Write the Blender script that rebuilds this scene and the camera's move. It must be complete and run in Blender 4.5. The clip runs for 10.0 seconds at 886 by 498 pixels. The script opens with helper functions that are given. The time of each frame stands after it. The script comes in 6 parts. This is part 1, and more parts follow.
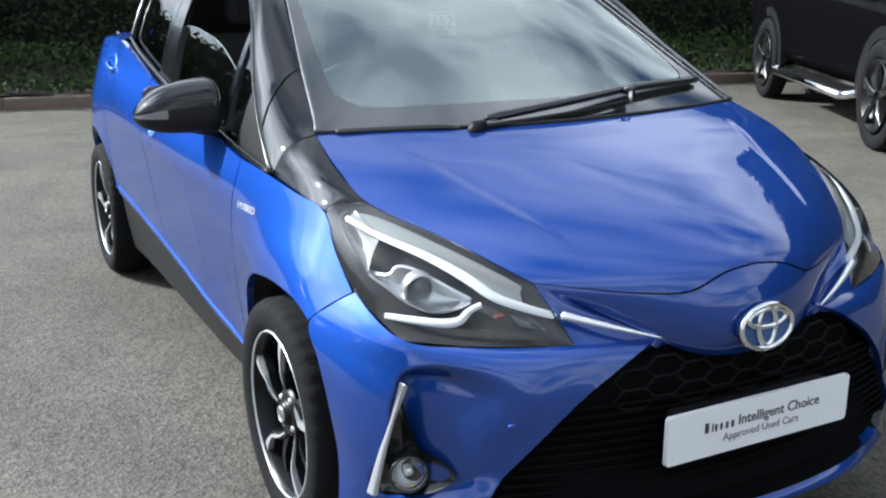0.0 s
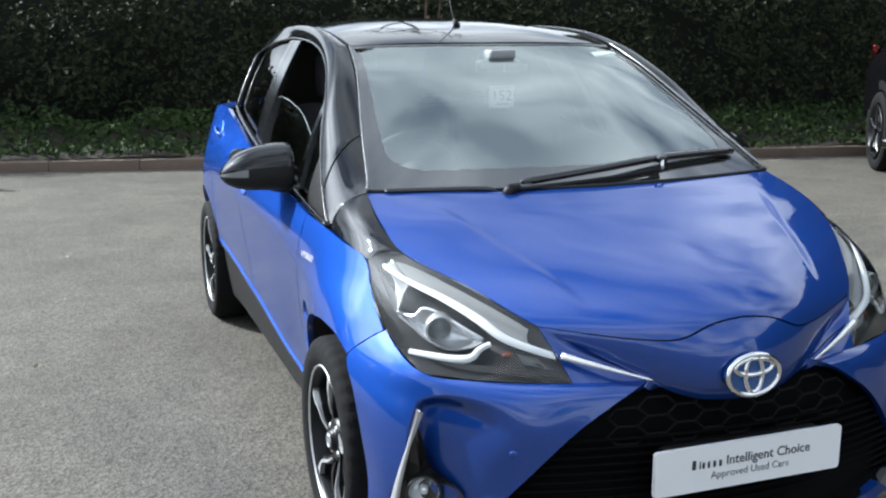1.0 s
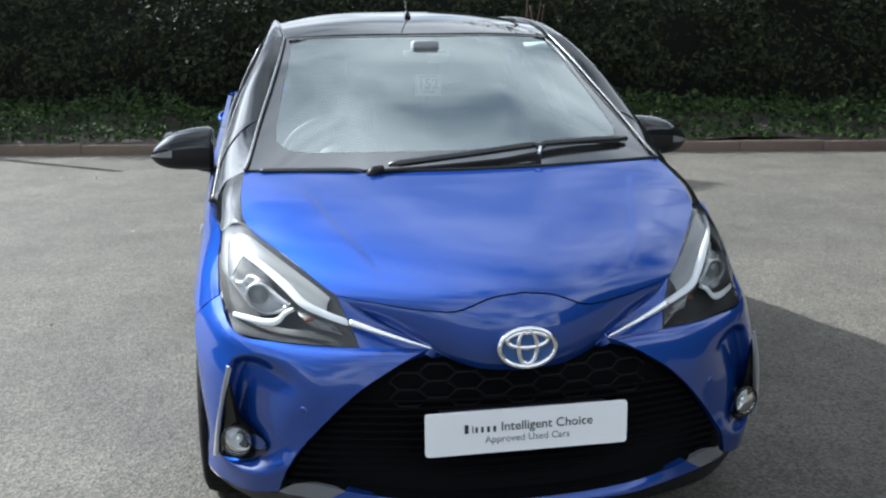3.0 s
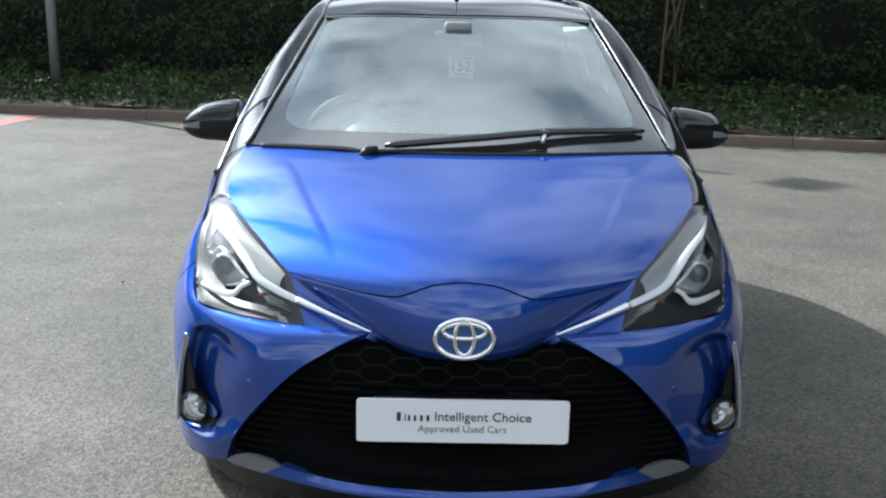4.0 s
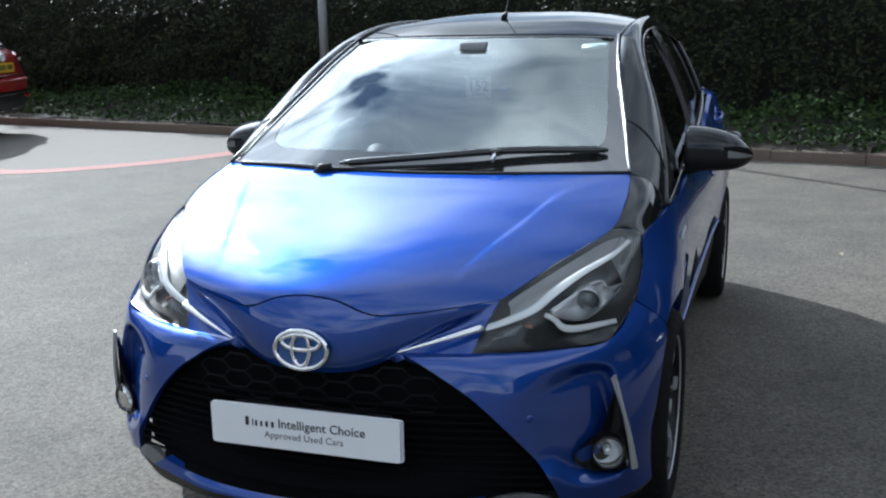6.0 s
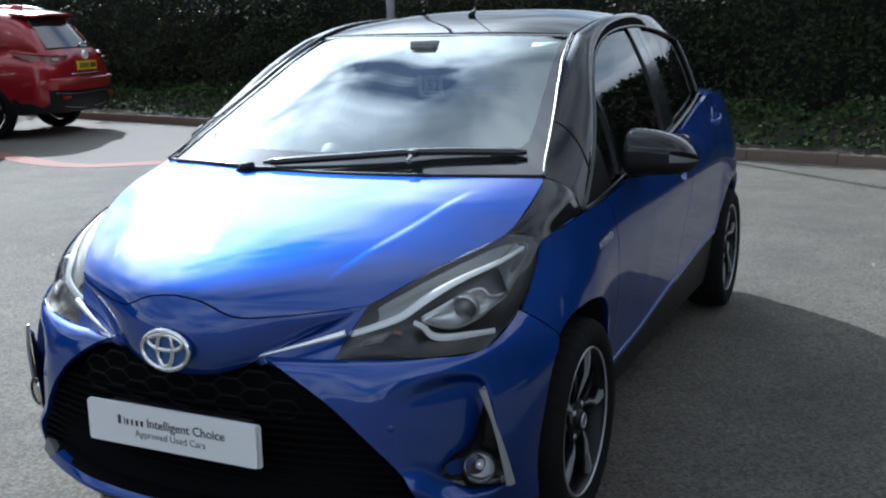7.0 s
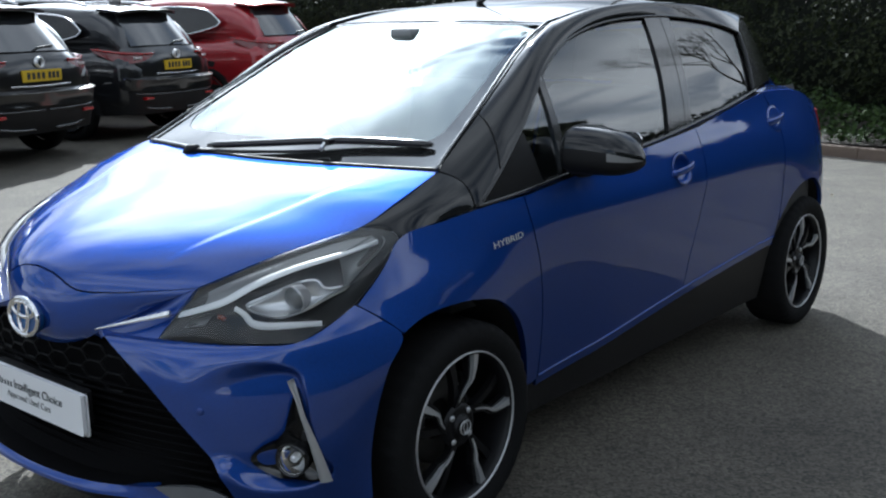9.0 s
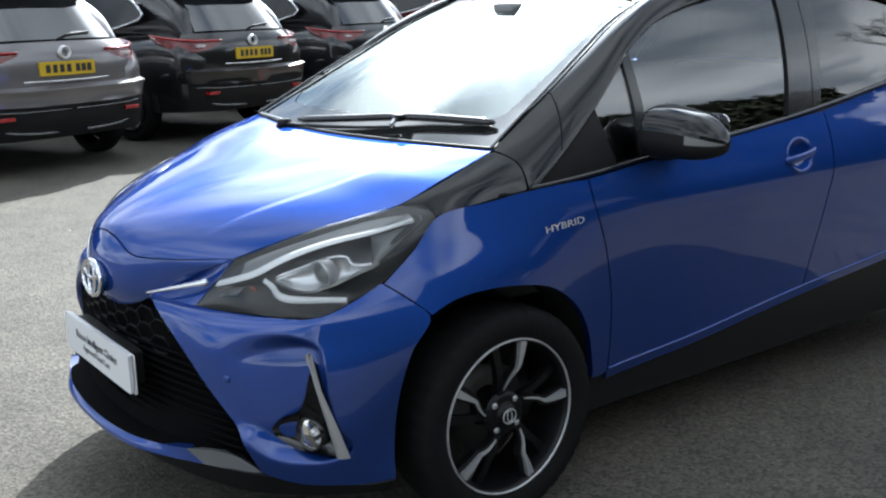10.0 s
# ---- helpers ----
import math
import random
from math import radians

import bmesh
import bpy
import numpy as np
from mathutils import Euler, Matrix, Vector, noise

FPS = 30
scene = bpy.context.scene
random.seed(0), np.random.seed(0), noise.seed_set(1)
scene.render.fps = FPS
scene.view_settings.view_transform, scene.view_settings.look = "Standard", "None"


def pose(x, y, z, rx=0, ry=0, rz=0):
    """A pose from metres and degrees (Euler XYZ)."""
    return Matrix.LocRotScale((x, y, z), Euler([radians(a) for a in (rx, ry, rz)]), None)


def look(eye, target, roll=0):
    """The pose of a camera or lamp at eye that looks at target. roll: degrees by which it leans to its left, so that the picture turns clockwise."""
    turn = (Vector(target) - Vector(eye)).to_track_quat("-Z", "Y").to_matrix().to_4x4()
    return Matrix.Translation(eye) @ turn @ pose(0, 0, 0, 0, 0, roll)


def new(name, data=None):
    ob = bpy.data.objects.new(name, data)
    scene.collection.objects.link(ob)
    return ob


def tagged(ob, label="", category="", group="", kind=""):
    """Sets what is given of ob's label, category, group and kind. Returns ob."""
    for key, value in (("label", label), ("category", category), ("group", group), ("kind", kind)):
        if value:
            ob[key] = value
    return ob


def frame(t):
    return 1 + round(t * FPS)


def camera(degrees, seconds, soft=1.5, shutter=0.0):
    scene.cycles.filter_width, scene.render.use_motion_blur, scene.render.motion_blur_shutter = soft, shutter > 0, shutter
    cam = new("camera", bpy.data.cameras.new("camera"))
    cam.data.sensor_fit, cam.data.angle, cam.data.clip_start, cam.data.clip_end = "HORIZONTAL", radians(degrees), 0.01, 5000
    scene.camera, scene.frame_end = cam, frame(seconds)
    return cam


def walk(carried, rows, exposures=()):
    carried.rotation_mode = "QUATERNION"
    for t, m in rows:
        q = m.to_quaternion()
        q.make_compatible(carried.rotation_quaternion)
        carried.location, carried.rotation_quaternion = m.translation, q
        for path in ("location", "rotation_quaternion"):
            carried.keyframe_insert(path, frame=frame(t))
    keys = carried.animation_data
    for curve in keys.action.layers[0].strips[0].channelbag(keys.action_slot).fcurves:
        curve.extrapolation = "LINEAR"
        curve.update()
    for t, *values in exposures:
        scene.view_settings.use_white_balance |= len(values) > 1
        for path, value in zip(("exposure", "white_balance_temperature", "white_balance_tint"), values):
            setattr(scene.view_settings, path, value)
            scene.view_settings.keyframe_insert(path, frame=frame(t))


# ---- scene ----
cam = camera(46.9, 10.0, soft=2.2)
PATH = [
    (0, (-1.552, -1.498, 1.423), (-0.668, 0.21, 0.873), -0.0),
    (0.5, (-1.53, -1.701, 1.449), (-0.8, 0.101, 0.98), -0.1),
    (1, (-1.452, -1.875, 1.455), (-0.783, -0.038, 1.032), -0.0),
    (1.5, (-1.264, -1.977, 1.459), (-0.678, -0.117, 1.014), 3.1),
    (2, (-1.067, -2.081, 1.467), (-0.57, -0.193, 1.032), 0.5),
    (2.5, (-0.831, -2.252, 1.47), (-0.445, -0.347, 1.002), 1.0),
    (3, (-0.627, -2.328, 1.463), (-0.283, -0.408, 1.021), -0.5),
    (3.2, (-0.523, -2.324, 1.464), (-0.220, -0.396, 1.027), 0.6),
    (4.3, (0.091, -2.366, 1.470), (0.002, -0.431, 0.975), 0.2),
    (4.5, (0.209, -2.383, 1.478), (0.053, -0.453, 0.978), -0.2),
    (5, (0.524, -2.318, 1.46), (0.243, -0.4, 0.97), -0.4),
    (5.5, (0.811, -2.235, 1.482), (0.408, -0.339, 0.99), -0.7),
    (5.7, (0.932, -2.214, 1.465), (0.435, -0.331, 1.009), -1.2),
    (6.8, (1.529, -1.963, 1.439), (0.729, -0.181, 1.009), -0.1),
    (7, (1.626, -1.89, 1.436), (0.809, -0.116, 1.006), -1.1),
    (7.5, (1.882, -1.77, 1.419), (0.916, -0.07, 0.999), -0.9),
    (8, (2.125, -1.652, 1.43), (1.06, -0.013, 1.011), -1.2),
    (8.5, (2.309, -1.462, 1.41), (1.144, 0.111, 0.997), 0.6),
    (9, (2.477, -1.271, 1.408), (1.231, 0.231, 0.97), -0.7),
    (9.5, (2.643, -1.068, 1.405), (1.203, 0.238, 0.936), 0.3),
    (10, (2.773, -0.856, 1.388), (1.216, 0.307, 0.918), -1.2),
]
EXPOSURE = [(t, e, k, 6) for t, e, k in ((0, 0.86, 5800), (3, 0.92, 5800), (4.5, 0.86, 5750), (5.5, 0.66, 5650), (7, 0.34, 5550), (8, 0.28, 5550), (9, 0.52, 5700), (9.5, 0.77, 5800), (10, 1.02, 5900))]
walk(cam, [(t, look(eye, target, roll)) for t, eye, target, roll in PATH], EXPOSURE)

# ---- light ----
SUN = Vector((-1.14, 1.0, 1.0)).normalized()
sun = new("sun", bpy.data.lights.new("sun", "SUN"))
sun.data.energy, sun.data.angle, sun.data.color = 5.0, radians(0.53), (1.0, 0.96, 0.90)
sun.rotation_mode = "QUATERNION"
sun.rotation_quaternion = SUN.to_track_quat("Z", "Y")


def make_world():
    w = bpy.data.worlds.new("sky")
    scene.world = w
    w.use_nodes = True
    nt = w.node_tree
    nt.nodes.clear()
    N, L = nt.nodes.new, nt.links.new
    sky = N("ShaderNodeTexSky")
    sky.sky_type = "NISHITA"
    sky.sun_disc = False
    sky.sun_elevation = math.asin(SUN.z)
    sky.sun_rotation = math.atan2(SUN.x, SUN.y)
    sky.dust_density = 0.2
    sky.ozone_density = 2.0
    co = N("ShaderNodeTexCoord")
    sep = N("ShaderNodeSeparateXYZ")
    L(co.outputs["Generated"], sep.inputs[0])
    zc = N("ShaderNodeMath")
    zc.operation = "MAXIMUM"
    zc.inputs[1].default_value = 0.0
    L(sep.outputs["Z"], zc.inputs[0])
    za = N("ShaderNodeMath")
    za.operation = "ADD"
    za.inputs[1].default_value = 0.22
    L(zc.outputs[0], za.inputs[0])
    dv = N("ShaderNodeVectorMath")
    dv.operation = "DIVIDE"
    L(co.outputs["Generated"], dv.inputs[0])
    cx = N("ShaderNodeCombineXYZ")
    for i in range(3):
        L(za.outputs[0], cx.inputs[i])
    L(cx.outputs[0], dv.inputs[1])
    drift = N("ShaderNodeVectorMath")
    drift.operation = "ADD"
    drift.inputs[1].default_value = (-7.55, 11.63, -18.67)
    L(dv.outputs[0], drift.inputs[0])
    n1 = N("ShaderNodeTexNoise")
    n1.inputs["Scale"].default_value = 1.3
    n1.inputs["Detail"].default_value = 7
    n1.inputs["Roughness"].default_value = 0.58
    n1.inputs["Distortion"].default_value = 0.25
    L(drift.outputs[0], n1.inputs["Vector"])
    cover = N("ShaderNodeValToRGB")
    cover.color_ramp.elements[0].position, cover.color_ramp.elements[1].position = 0.33, 0.48
    L(n1.outputs["Fac"], cover.inputs[0])
    n2 = N("ShaderNodeTexNoise")
    n2.inputs["Scale"].default_value = 1.69
    n2.inputs["Detail"].default_value = 6
    L(drift.outputs[0], n2.inputs["Vector"])
    shade = N("ShaderNodeValToRGB")
    shade.color_ramp.elements[0].position, shade.color_ramp.elements[1].position = 0.36, 0.64
    shade.color_ramp.elements[0].color = (4.2, 4.6, 5.2, 1)
    shade.color_ramp.elements[1].color = (16.5, 16.5, 16.5, 1)
    L(n2.outputs["Fac"], shade.inputs[0])
    # clouds are brighter towards the sun, as thin cloud scatters forwards
    dot = N("ShaderNodeVectorMath")
    dot.operation = "DOT_PRODUCT"
    dot.inputs[1].default_value = SUN
    L(co.outputs["Generated"], dot.inputs[0])
    glow = N("ShaderNodeMapRange")
    glow.interpolation_type = "SMOOTHERSTEP"
    glow.inputs["From Min"].default_value, glow.inputs["From Max"].default_value = 0.86, 1.0
    glow.inputs["To Min"].default_value, glow.inputs["To Max"].default_value = 0.0, 1.0
    L(dot.outputs["Value"], glow.inputs["Value"])
    steep = N("ShaderNodeMath")
    steep.operation = "POWER"
    steep.inputs[1].default_value = 1.3
    L(glow.outputs[0], steep.inputs[0])
    gain = N("ShaderNodeMath")
    gain.operation = "MULTIPLY_ADD"
    gain.inputs[1].default_value, gain.inputs[2].default_value = 4.4, 1.0
    L(steep.outputs[0], gain.inputs[0])
    lit = N("ShaderNodeVectorMath")
    lit.operation = "SCALE"
    L(shade.outputs["Color"], lit.inputs[0])
    L(gain.outputs[0], lit.inputs["Scale"])
    mix = N("ShaderNodeMix")
    mix.data_type = "RGBA"
    L(cover.outputs["Color"], mix.inputs["Factor"])
    L(sky.outputs["Color"], mix.inputs[6])
    L(lit.outputs[0], mix.inputs[7])
    bg = N("ShaderNodeBackground")
    bg.inputs["Strength"].default_value = 0.064
    L(mix.outputs[2], bg.inputs["Color"])
    out = N("ShaderNodeOutputWorld")
    L(bg.outputs[0], out.inputs[0])


make_world()


# ---- materials ----
def mat(name, color, rough=0.5, metal=0.0, coat=0.0, vary=0.0, vscale=20.0, bump=0.0, bscale=60.0, **more):
    m = bpy.data.materials.new(name)
    m.use_nodes = True
    nt = m.node_tree
    b = nt.nodes["Principled BSDF"]
    b.inputs["Base Color"].default_value = (*color, 1)
    b.inputs["Roughness"].default_value = rough
    b.inputs["Metallic"].default_value = metal
    b.inputs["Coat Weight"].default_value = coat
    b.inputs["Coat Roughness"].default_value = 0.03
    for k, v in more.items():
        b.inputs[k.replace("_", " ")].default_value = v
    N, L = nt.nodes.new, nt.links.new
    co = N("ShaderNodeTexCoord")
    if vary:
        n = N("ShaderNodeTexNoise")
        n.inputs["Scale"].default_value = vscale
        n.inputs["Detail"].default_value = 8
        n.inputs["Roughness"].default_value = 0.65
        L(co.outputs["Object"], n.inputs["Vector"])
        r = N("ShaderNodeMapRange")
        r.inputs["To Min"].default_value, r.inputs["To Max"].default_value = 1 - vary, 1 + vary
        L(n.outputs["Fac"], r.inputs["Value"])
        hs = N("ShaderNodeHueSaturation")
        hs.inputs["Color"].default_value = (*color, 1)
        L(r.outputs[0], hs.inputs["Value"])
        L(hs.outputs[0], b.inputs["Base Color"])
        r2 = N("ShaderNodeMapRange")
        r2.inputs["To Min"].default_value, r2.inputs["To Max"].default_value = max(0, rough - 0.6 * vary * rough), min(1, rough + 0.6 * vary * rough)
        L(n.outputs["Fac"], r2.inputs["Value"])
        L(r2.outputs[0], b.inputs["Roughness"])
    if bump:
        n = N("ShaderNodeTexNoise")
        n.inputs["Scale"].default_value = bscale
        n.inputs["Detail"].default_value = 6
        L(co.outputs["Object"], n.inputs["Vector"])
        bp = N("ShaderNodeBump")
        bp.inputs["Strength"].default_value = bump
        bp.inputs["Distance"].default_value = 0.01
        L(n.outputs["Fac"], bp.inputs["Height"])
        L(bp.outputs[0], b.inputs["Normal"])
    return m


def paint(name, color, metal=0.92, rough=0.30):
    """Two-coat metallic car paint: flakes under a clear coat, with faint dust."""
    m = mat(name, color, rough, metal, 1.0)
    nt = m.node_tree
    N, L = nt.nodes.new, nt.links.new
    b = nt.nodes["Principled BSDF"]
    co = nt.nodes["Texture Coordinate"]
    v = N("ShaderNodeTexVoronoi")
    v.inputs["Scale"].default_value = 900
    L(co.outputs["Object"], v.inputs["Vector"])
    r = N("ShaderNodeMapRange")
    r.inputs["To Min"].default_value, r.inputs["To Max"].default_value = 0.75, 1.25
    L(v.outputs["Color"], r.inputs["Value"])
    hs = N("ShaderNodeHueSaturation")
    hs.inputs["Color"].default_value = (*color, 1)
    L(r.outputs[0], hs.inputs["Value"])
    n = N("ShaderNodeTexNoise")
    n.inputs["Scale"].default_value = 4
    n.inputs["Detail"].default_value = 10
    L(co.outputs["Object"], n.inputs["Vector"])
    r2 = N("ShaderNodeMapRange")
    r2.inputs["From Min"].default_value, r2.inputs["From Max"].default_value = 0.35, 0.75
    r2.inputs["To Min"].default_value, r2.inputs["To Max"].default_value = 0.012, 0.045
    L(n.outputs["Fac"], r2.inputs["Value"])
    L(r2.outputs[0], b.inputs["Coat Roughness"])
    L(hs.outputs[0], b.inputs["Base Color"])
    return m


def glass(name, tint=(0.75, 0.82, 0.8), ior=1.5, gloss=(0.8, 0.8, 0.8)):
    """Thin pane: clear with tint, gloss by Fresnel."""
    m = bpy.data.materials.new(name)
    m.use_nodes = True
    nt = m.node_tree
    nt.nodes.clear()
    N, L = nt.nodes.new, nt.links.new
    tr = N("ShaderNodeBsdfTransparent")
    tr.inputs[0].default_value = (*tint, 1)
    gl = N("ShaderNodeBsdfGlossy")
    gl.inputs["Roughness"].default_value = 0.0
    gl.inputs["Color"].default_value = (*gloss, 1)
    fr = N("ShaderNodeFresnel")
    fr.inputs["IOR"].default_value = ior
    mx = N("ShaderNodeMixShader")
    L(fr.outputs[0], mx.inputs[0])
    L(tr.outputs[0], mx.inputs[1])
    L(gl.outputs[0], mx.inputs[2])
    out = N("ShaderNodeOutputMaterial")
    L(mx.outputs[0], out.inputs[0])
    return m


BLUE = paint("blue_metallic_paint", (0.015, 0.062, 0.305), 0.95, 0.58)
BLUE.node_tree.nodes["Principled BSDF"].inputs["Specular Tint"].default_value = (0.50, 0.58, 1.0, 1)
BLUE.node_tree.nodes["Principled BSDF"].inputs["Coat IOR"].default_value = 1.62
BLUE.node_tree.nodes["Principled BSDF"].inputs["Specular IOR Level"].default_value = 0.3
BLACKP = paint("black_metallic_paint", (0.010, 0.0105, 0.012), 0.0, 0.6)
BLACKP.node_tree.nodes["Principled BSDF"].inputs["Specular IOR Level"].default_value = 0.0
BLACKP.node_tree.nodes["Principled BSDF"].inputs["Coat IOR"].default_value = 1.45
GRILLE = mat("dark_grille_plastic", (0.004, 0.004, 0.0045), 0.8, vary=0.3, vscale=40, Specular_IOR_Level=0.04)
MESHBLACK = mat("grille_mesh_black", (0.004, 0.004, 0.0045), 0.5, Specular_IOR_Level=0.12)
PLASTIC = mat("black_textured_plastic", (0.010, 0.010, 0.011), 0.5, vary=0.25, vscale=30, bump=0.15, bscale=400, Specular_IOR_Level=0.25)
GLOSSBLACK = mat("gloss_black_plastic", (0.008, 0.008, 0.009), 0.16, coat=0.4)
CHROME = mat("chrome", (0.82, 0.83, 0.85), 0.08, 1.0)
BRIGHT = mat("bright_satin_trim", (0.86, 0.87, 0.88), 0.22, 0.75)
PILLARTRIM = mat("pillar_bright_moulding", (0.17, 0.175, 0.18), 0.26, 0.8)
BADGE = mat("badge_silver", (0.74, 0.75, 0.76), 0.35, 0.4)
SILVER = mat("machined_silver", (0.50, 0.51, 0.525), 0.36, 0.55, vary=0.08, vscale=60)
RUBBER = mat("tyre_rubber", (0.008, 0.008, 0.0085), 0.85, vary=0.35, vscale=14, bump=0.25, bscale=120, Specular_IOR_Level=0.15)
RIMBLACK = mat("rim_black", (0.006, 0.006, 0.007), 0.35, Specular_IOR_Level=0.25)
DISC = mat("brake_disc_steel", (0.07, 0.068, 0.066), 0.5, 0.5, vary=0.2, vscale=40)
# near-black for hollows; on the parked cars' arches it stands in for shade
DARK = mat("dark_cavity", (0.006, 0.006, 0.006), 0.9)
SCREEN = glass("windscreen_glass", (0.84, 0.90, 0.88), 4.6, (0.93, 1.0, 0.98))
SIDEGLASS = glass("side_glass", (0.48, 0.56, 0.54), 2.7)
PRIVACY = glass("privacy_glass", (0.10, 0.11, 0.12), 2.1)
LENS = glass("lamp_lens", (0.97, 0.98, 0.98), 1.46)
DRL = mat("daytime_light_bar", (0.93, 0.94, 0.95), 0.35, 0.0, coat=0.4)
LAMPSILVER = mat("lamp_reflector", (0.80, 0.81, 0.83), 0.30, 0.85)
LAMPSATIN = mat("lamp_satin_silver", (0.22, 0.225, 0.23), 0.42, 0.4)
LAMPGREY = mat("lamp_grey_trim", (0.33, 0.335, 0.335), 0.38, 0.3, vary=0.1, vscale=200)
LAMPDARK = mat("lamp_dark_housing", (0.038, 0.039, 0.041), 0.35, 0.2)
LAMPEYE = mat("lamp_eye_silver", (0.70, 0.71, 0.73), 0.25, 0.7)
WHITE = mat("white_plastic", (0.76, 0.77, 0.79), 0.3, vary=0.04, vscale=6)
INK = mat("dark_ink", (0.02, 0.025, 0.03), 0.5)
GREYINK = mat("grey_ink", (0.12, 0.125, 0.13), 0.5)
LOGOBLUE = mat("badge_blue", (0.006, 0.055, 0.20), 0.25, coat=1.0)
LIPGREY = mat("lip_end_grey", (0.09, 0.092, 0.097), 0.45, vary=0.2, vscale=30)
INTERIOR = mat("interior_plastic", (0.035, 0.036, 0.038), 0.65, vary=0.2, vscale=25)
DASH = mat("dashboard_grey", (0.045, 0.046, 0.048), 0.7, vary=0.2, vscale=25)
HEADCLOTH = mat("pale_headlining", (0.42, 0.42, 0.40), 0.9, vary=0.1, vscale=30)
FABRIC = mat("seat_fabric", (0.03, 0.03, 0.033), 0.9, vary=0.3, vscale=60, bump=0.4, bscale=300)
FRIT = mat("frit_black", (0.012, 0.012, 0.013), 0.12)
SCREENBAND = mat("screen_band_black", (0.015, 0.016, 0.016), 0.04, IOR=2.9)


# ---- surface tools ----
def curve(p, n):
    """A smooth line through p, sampled at n even steps."""
    p = np.array(p, float)
    if len(p) == 2:
        return p[0] + (p[1] - p[0]) * np.linspace(0, 1, n)[:, None]
    d = np.r_[0, np.cumsum(np.linalg.norm(np.diff(p, axis=0), axis=1) ** 0.75)]
    m = np.empty_like(p)
    m[1:-1] = (p[2:] - p[:-2]) / (d[2:] - d[:-2])[:, None]
    m[0] = 1.5 * (p[1] - p[0]) / (d[1] - d[0]) - 0.5 * m[1]
    m[-1] = 1.5 * (p[-1] - p[-2]) / (d[-1] - d[-2]) - 0.5 * m[-2]

    def at(s):
        i = np.clip(np.searchsorted(d, s, "right") - 1, 0, len(p) - 2)
        h = (d[i + 1] - d[i])[:, None]
        t = ((s - d[i]) / (d[i + 1] - d[i]))[:, None]
        return (p[i] * (2 * t**3 - 3 * t**2 + 1) + m[i] * h * (t**3 - 2 * t**2 + t) + p[i + 1] * (3 * t**2 - 2 * t**3) + m[i + 1] * h * (t**3 - t**2))

    fine = at(np.linspace(0, d[-1], 400))
    a = np.r_[0, np.cumsum(np.linalg.norm(np.diff(fine, axis=0), axis=1))]
    w = np.linspace(0, a[-1], n)
    return np.stack([np.interp(w, a, fine[:, k]) for k in range(p.shape[1])], 1)


def coons(A, B, C, D, nu, nv):
    """The patch between A (v=0), B (v=1), C (u=0) and D (u=1)."""
    A, B, C, D = curve(A, nu), curve(B, nu), curve(C, nv), curve(D, nv)
    u, v = np.linspace(0, 1, nu)[None, :, None], np.linspace(0, 1, nv)[:, None, None]
    return (1 - v) * A[None] + v * B[None] + (1 - u) * C[:, None] + u * D[:, None] - (
        (1 - u) * (1 - v) * A[0] + u * (1 - v) * A[-1] + (1 - u) * v * B[0] + u * v * B[-1])


MID = np.array((0.0, 1.9, 0.5))


def outward(P, mid=MID):
    n = np.cross(np.gradient(P, axis=1), np.gradient(P, axis=0))
    n /= np.linalg.norm(n, axis=2, keepdims=True) + 1e-12
    return n if (n * (P - mid)).sum() > 0 else -n


def uv(P):
    return np.meshgrid(np.linspace(0, 1, P.shape[1]), np.linspace(0, 1, P.shape[0]))


def swell(P, amount, pu=1.0, pv=1.0, mid=MID):
    u, v = uv(P)
    return P + outward(P, mid) * (amount * np.sin(np.pi * u) ** pu * np.sin(np.pi * v) ** pv)[..., None]


def level_middle(P):
    """Takes out the fold at the car's middle line, where the mirrored half joins."""
    u = np.linspace(0, 1, P.shape[1])[None, :, None]
    dx = (P[:, 1, 0] - P[:, 0, 0])[:, None]
    slope = (P[:, 1, 1:] - P[:, 0, 1:]) / np.where(np.abs(dx) < 1e-9, 1, dx)
    P = P.copy()
    P[..., 1:] -= slope[:, None] * P[..., :1] * (1 - u) ** 2
    return P


def whole(P):
    """Adds the mirrored half of a patch whose u=0 edge lies on the car's middle."""
    P = level_middle(P)
    return np.concatenate([(P * (-1, 1, 1))[:, :0:-1], P], 1)


def pick(G, u, v):
    """The point of a grid at (u, v), both from 0 to 1."""
    j, i = np.asarray(u) * (G.shape[1] - 1), np.asarray(v) * (G.shape[0] - 1)
    j0, i0 = np.clip(j.astype(int), 0, G.shape[1] - 2), np.clip(i.astype(int), 0, G.shape[0] - 2)
    a, b = (i - i0)[..., None], (j - j0)[..., None]
    return (1 - a) * ((1 - b) * G[i0, j0] + b * G[i0, j0 + 1]) + a * ((1 - b) * G[i0 + 1, j0] + b * G[i0 + 1, j0 + 1])


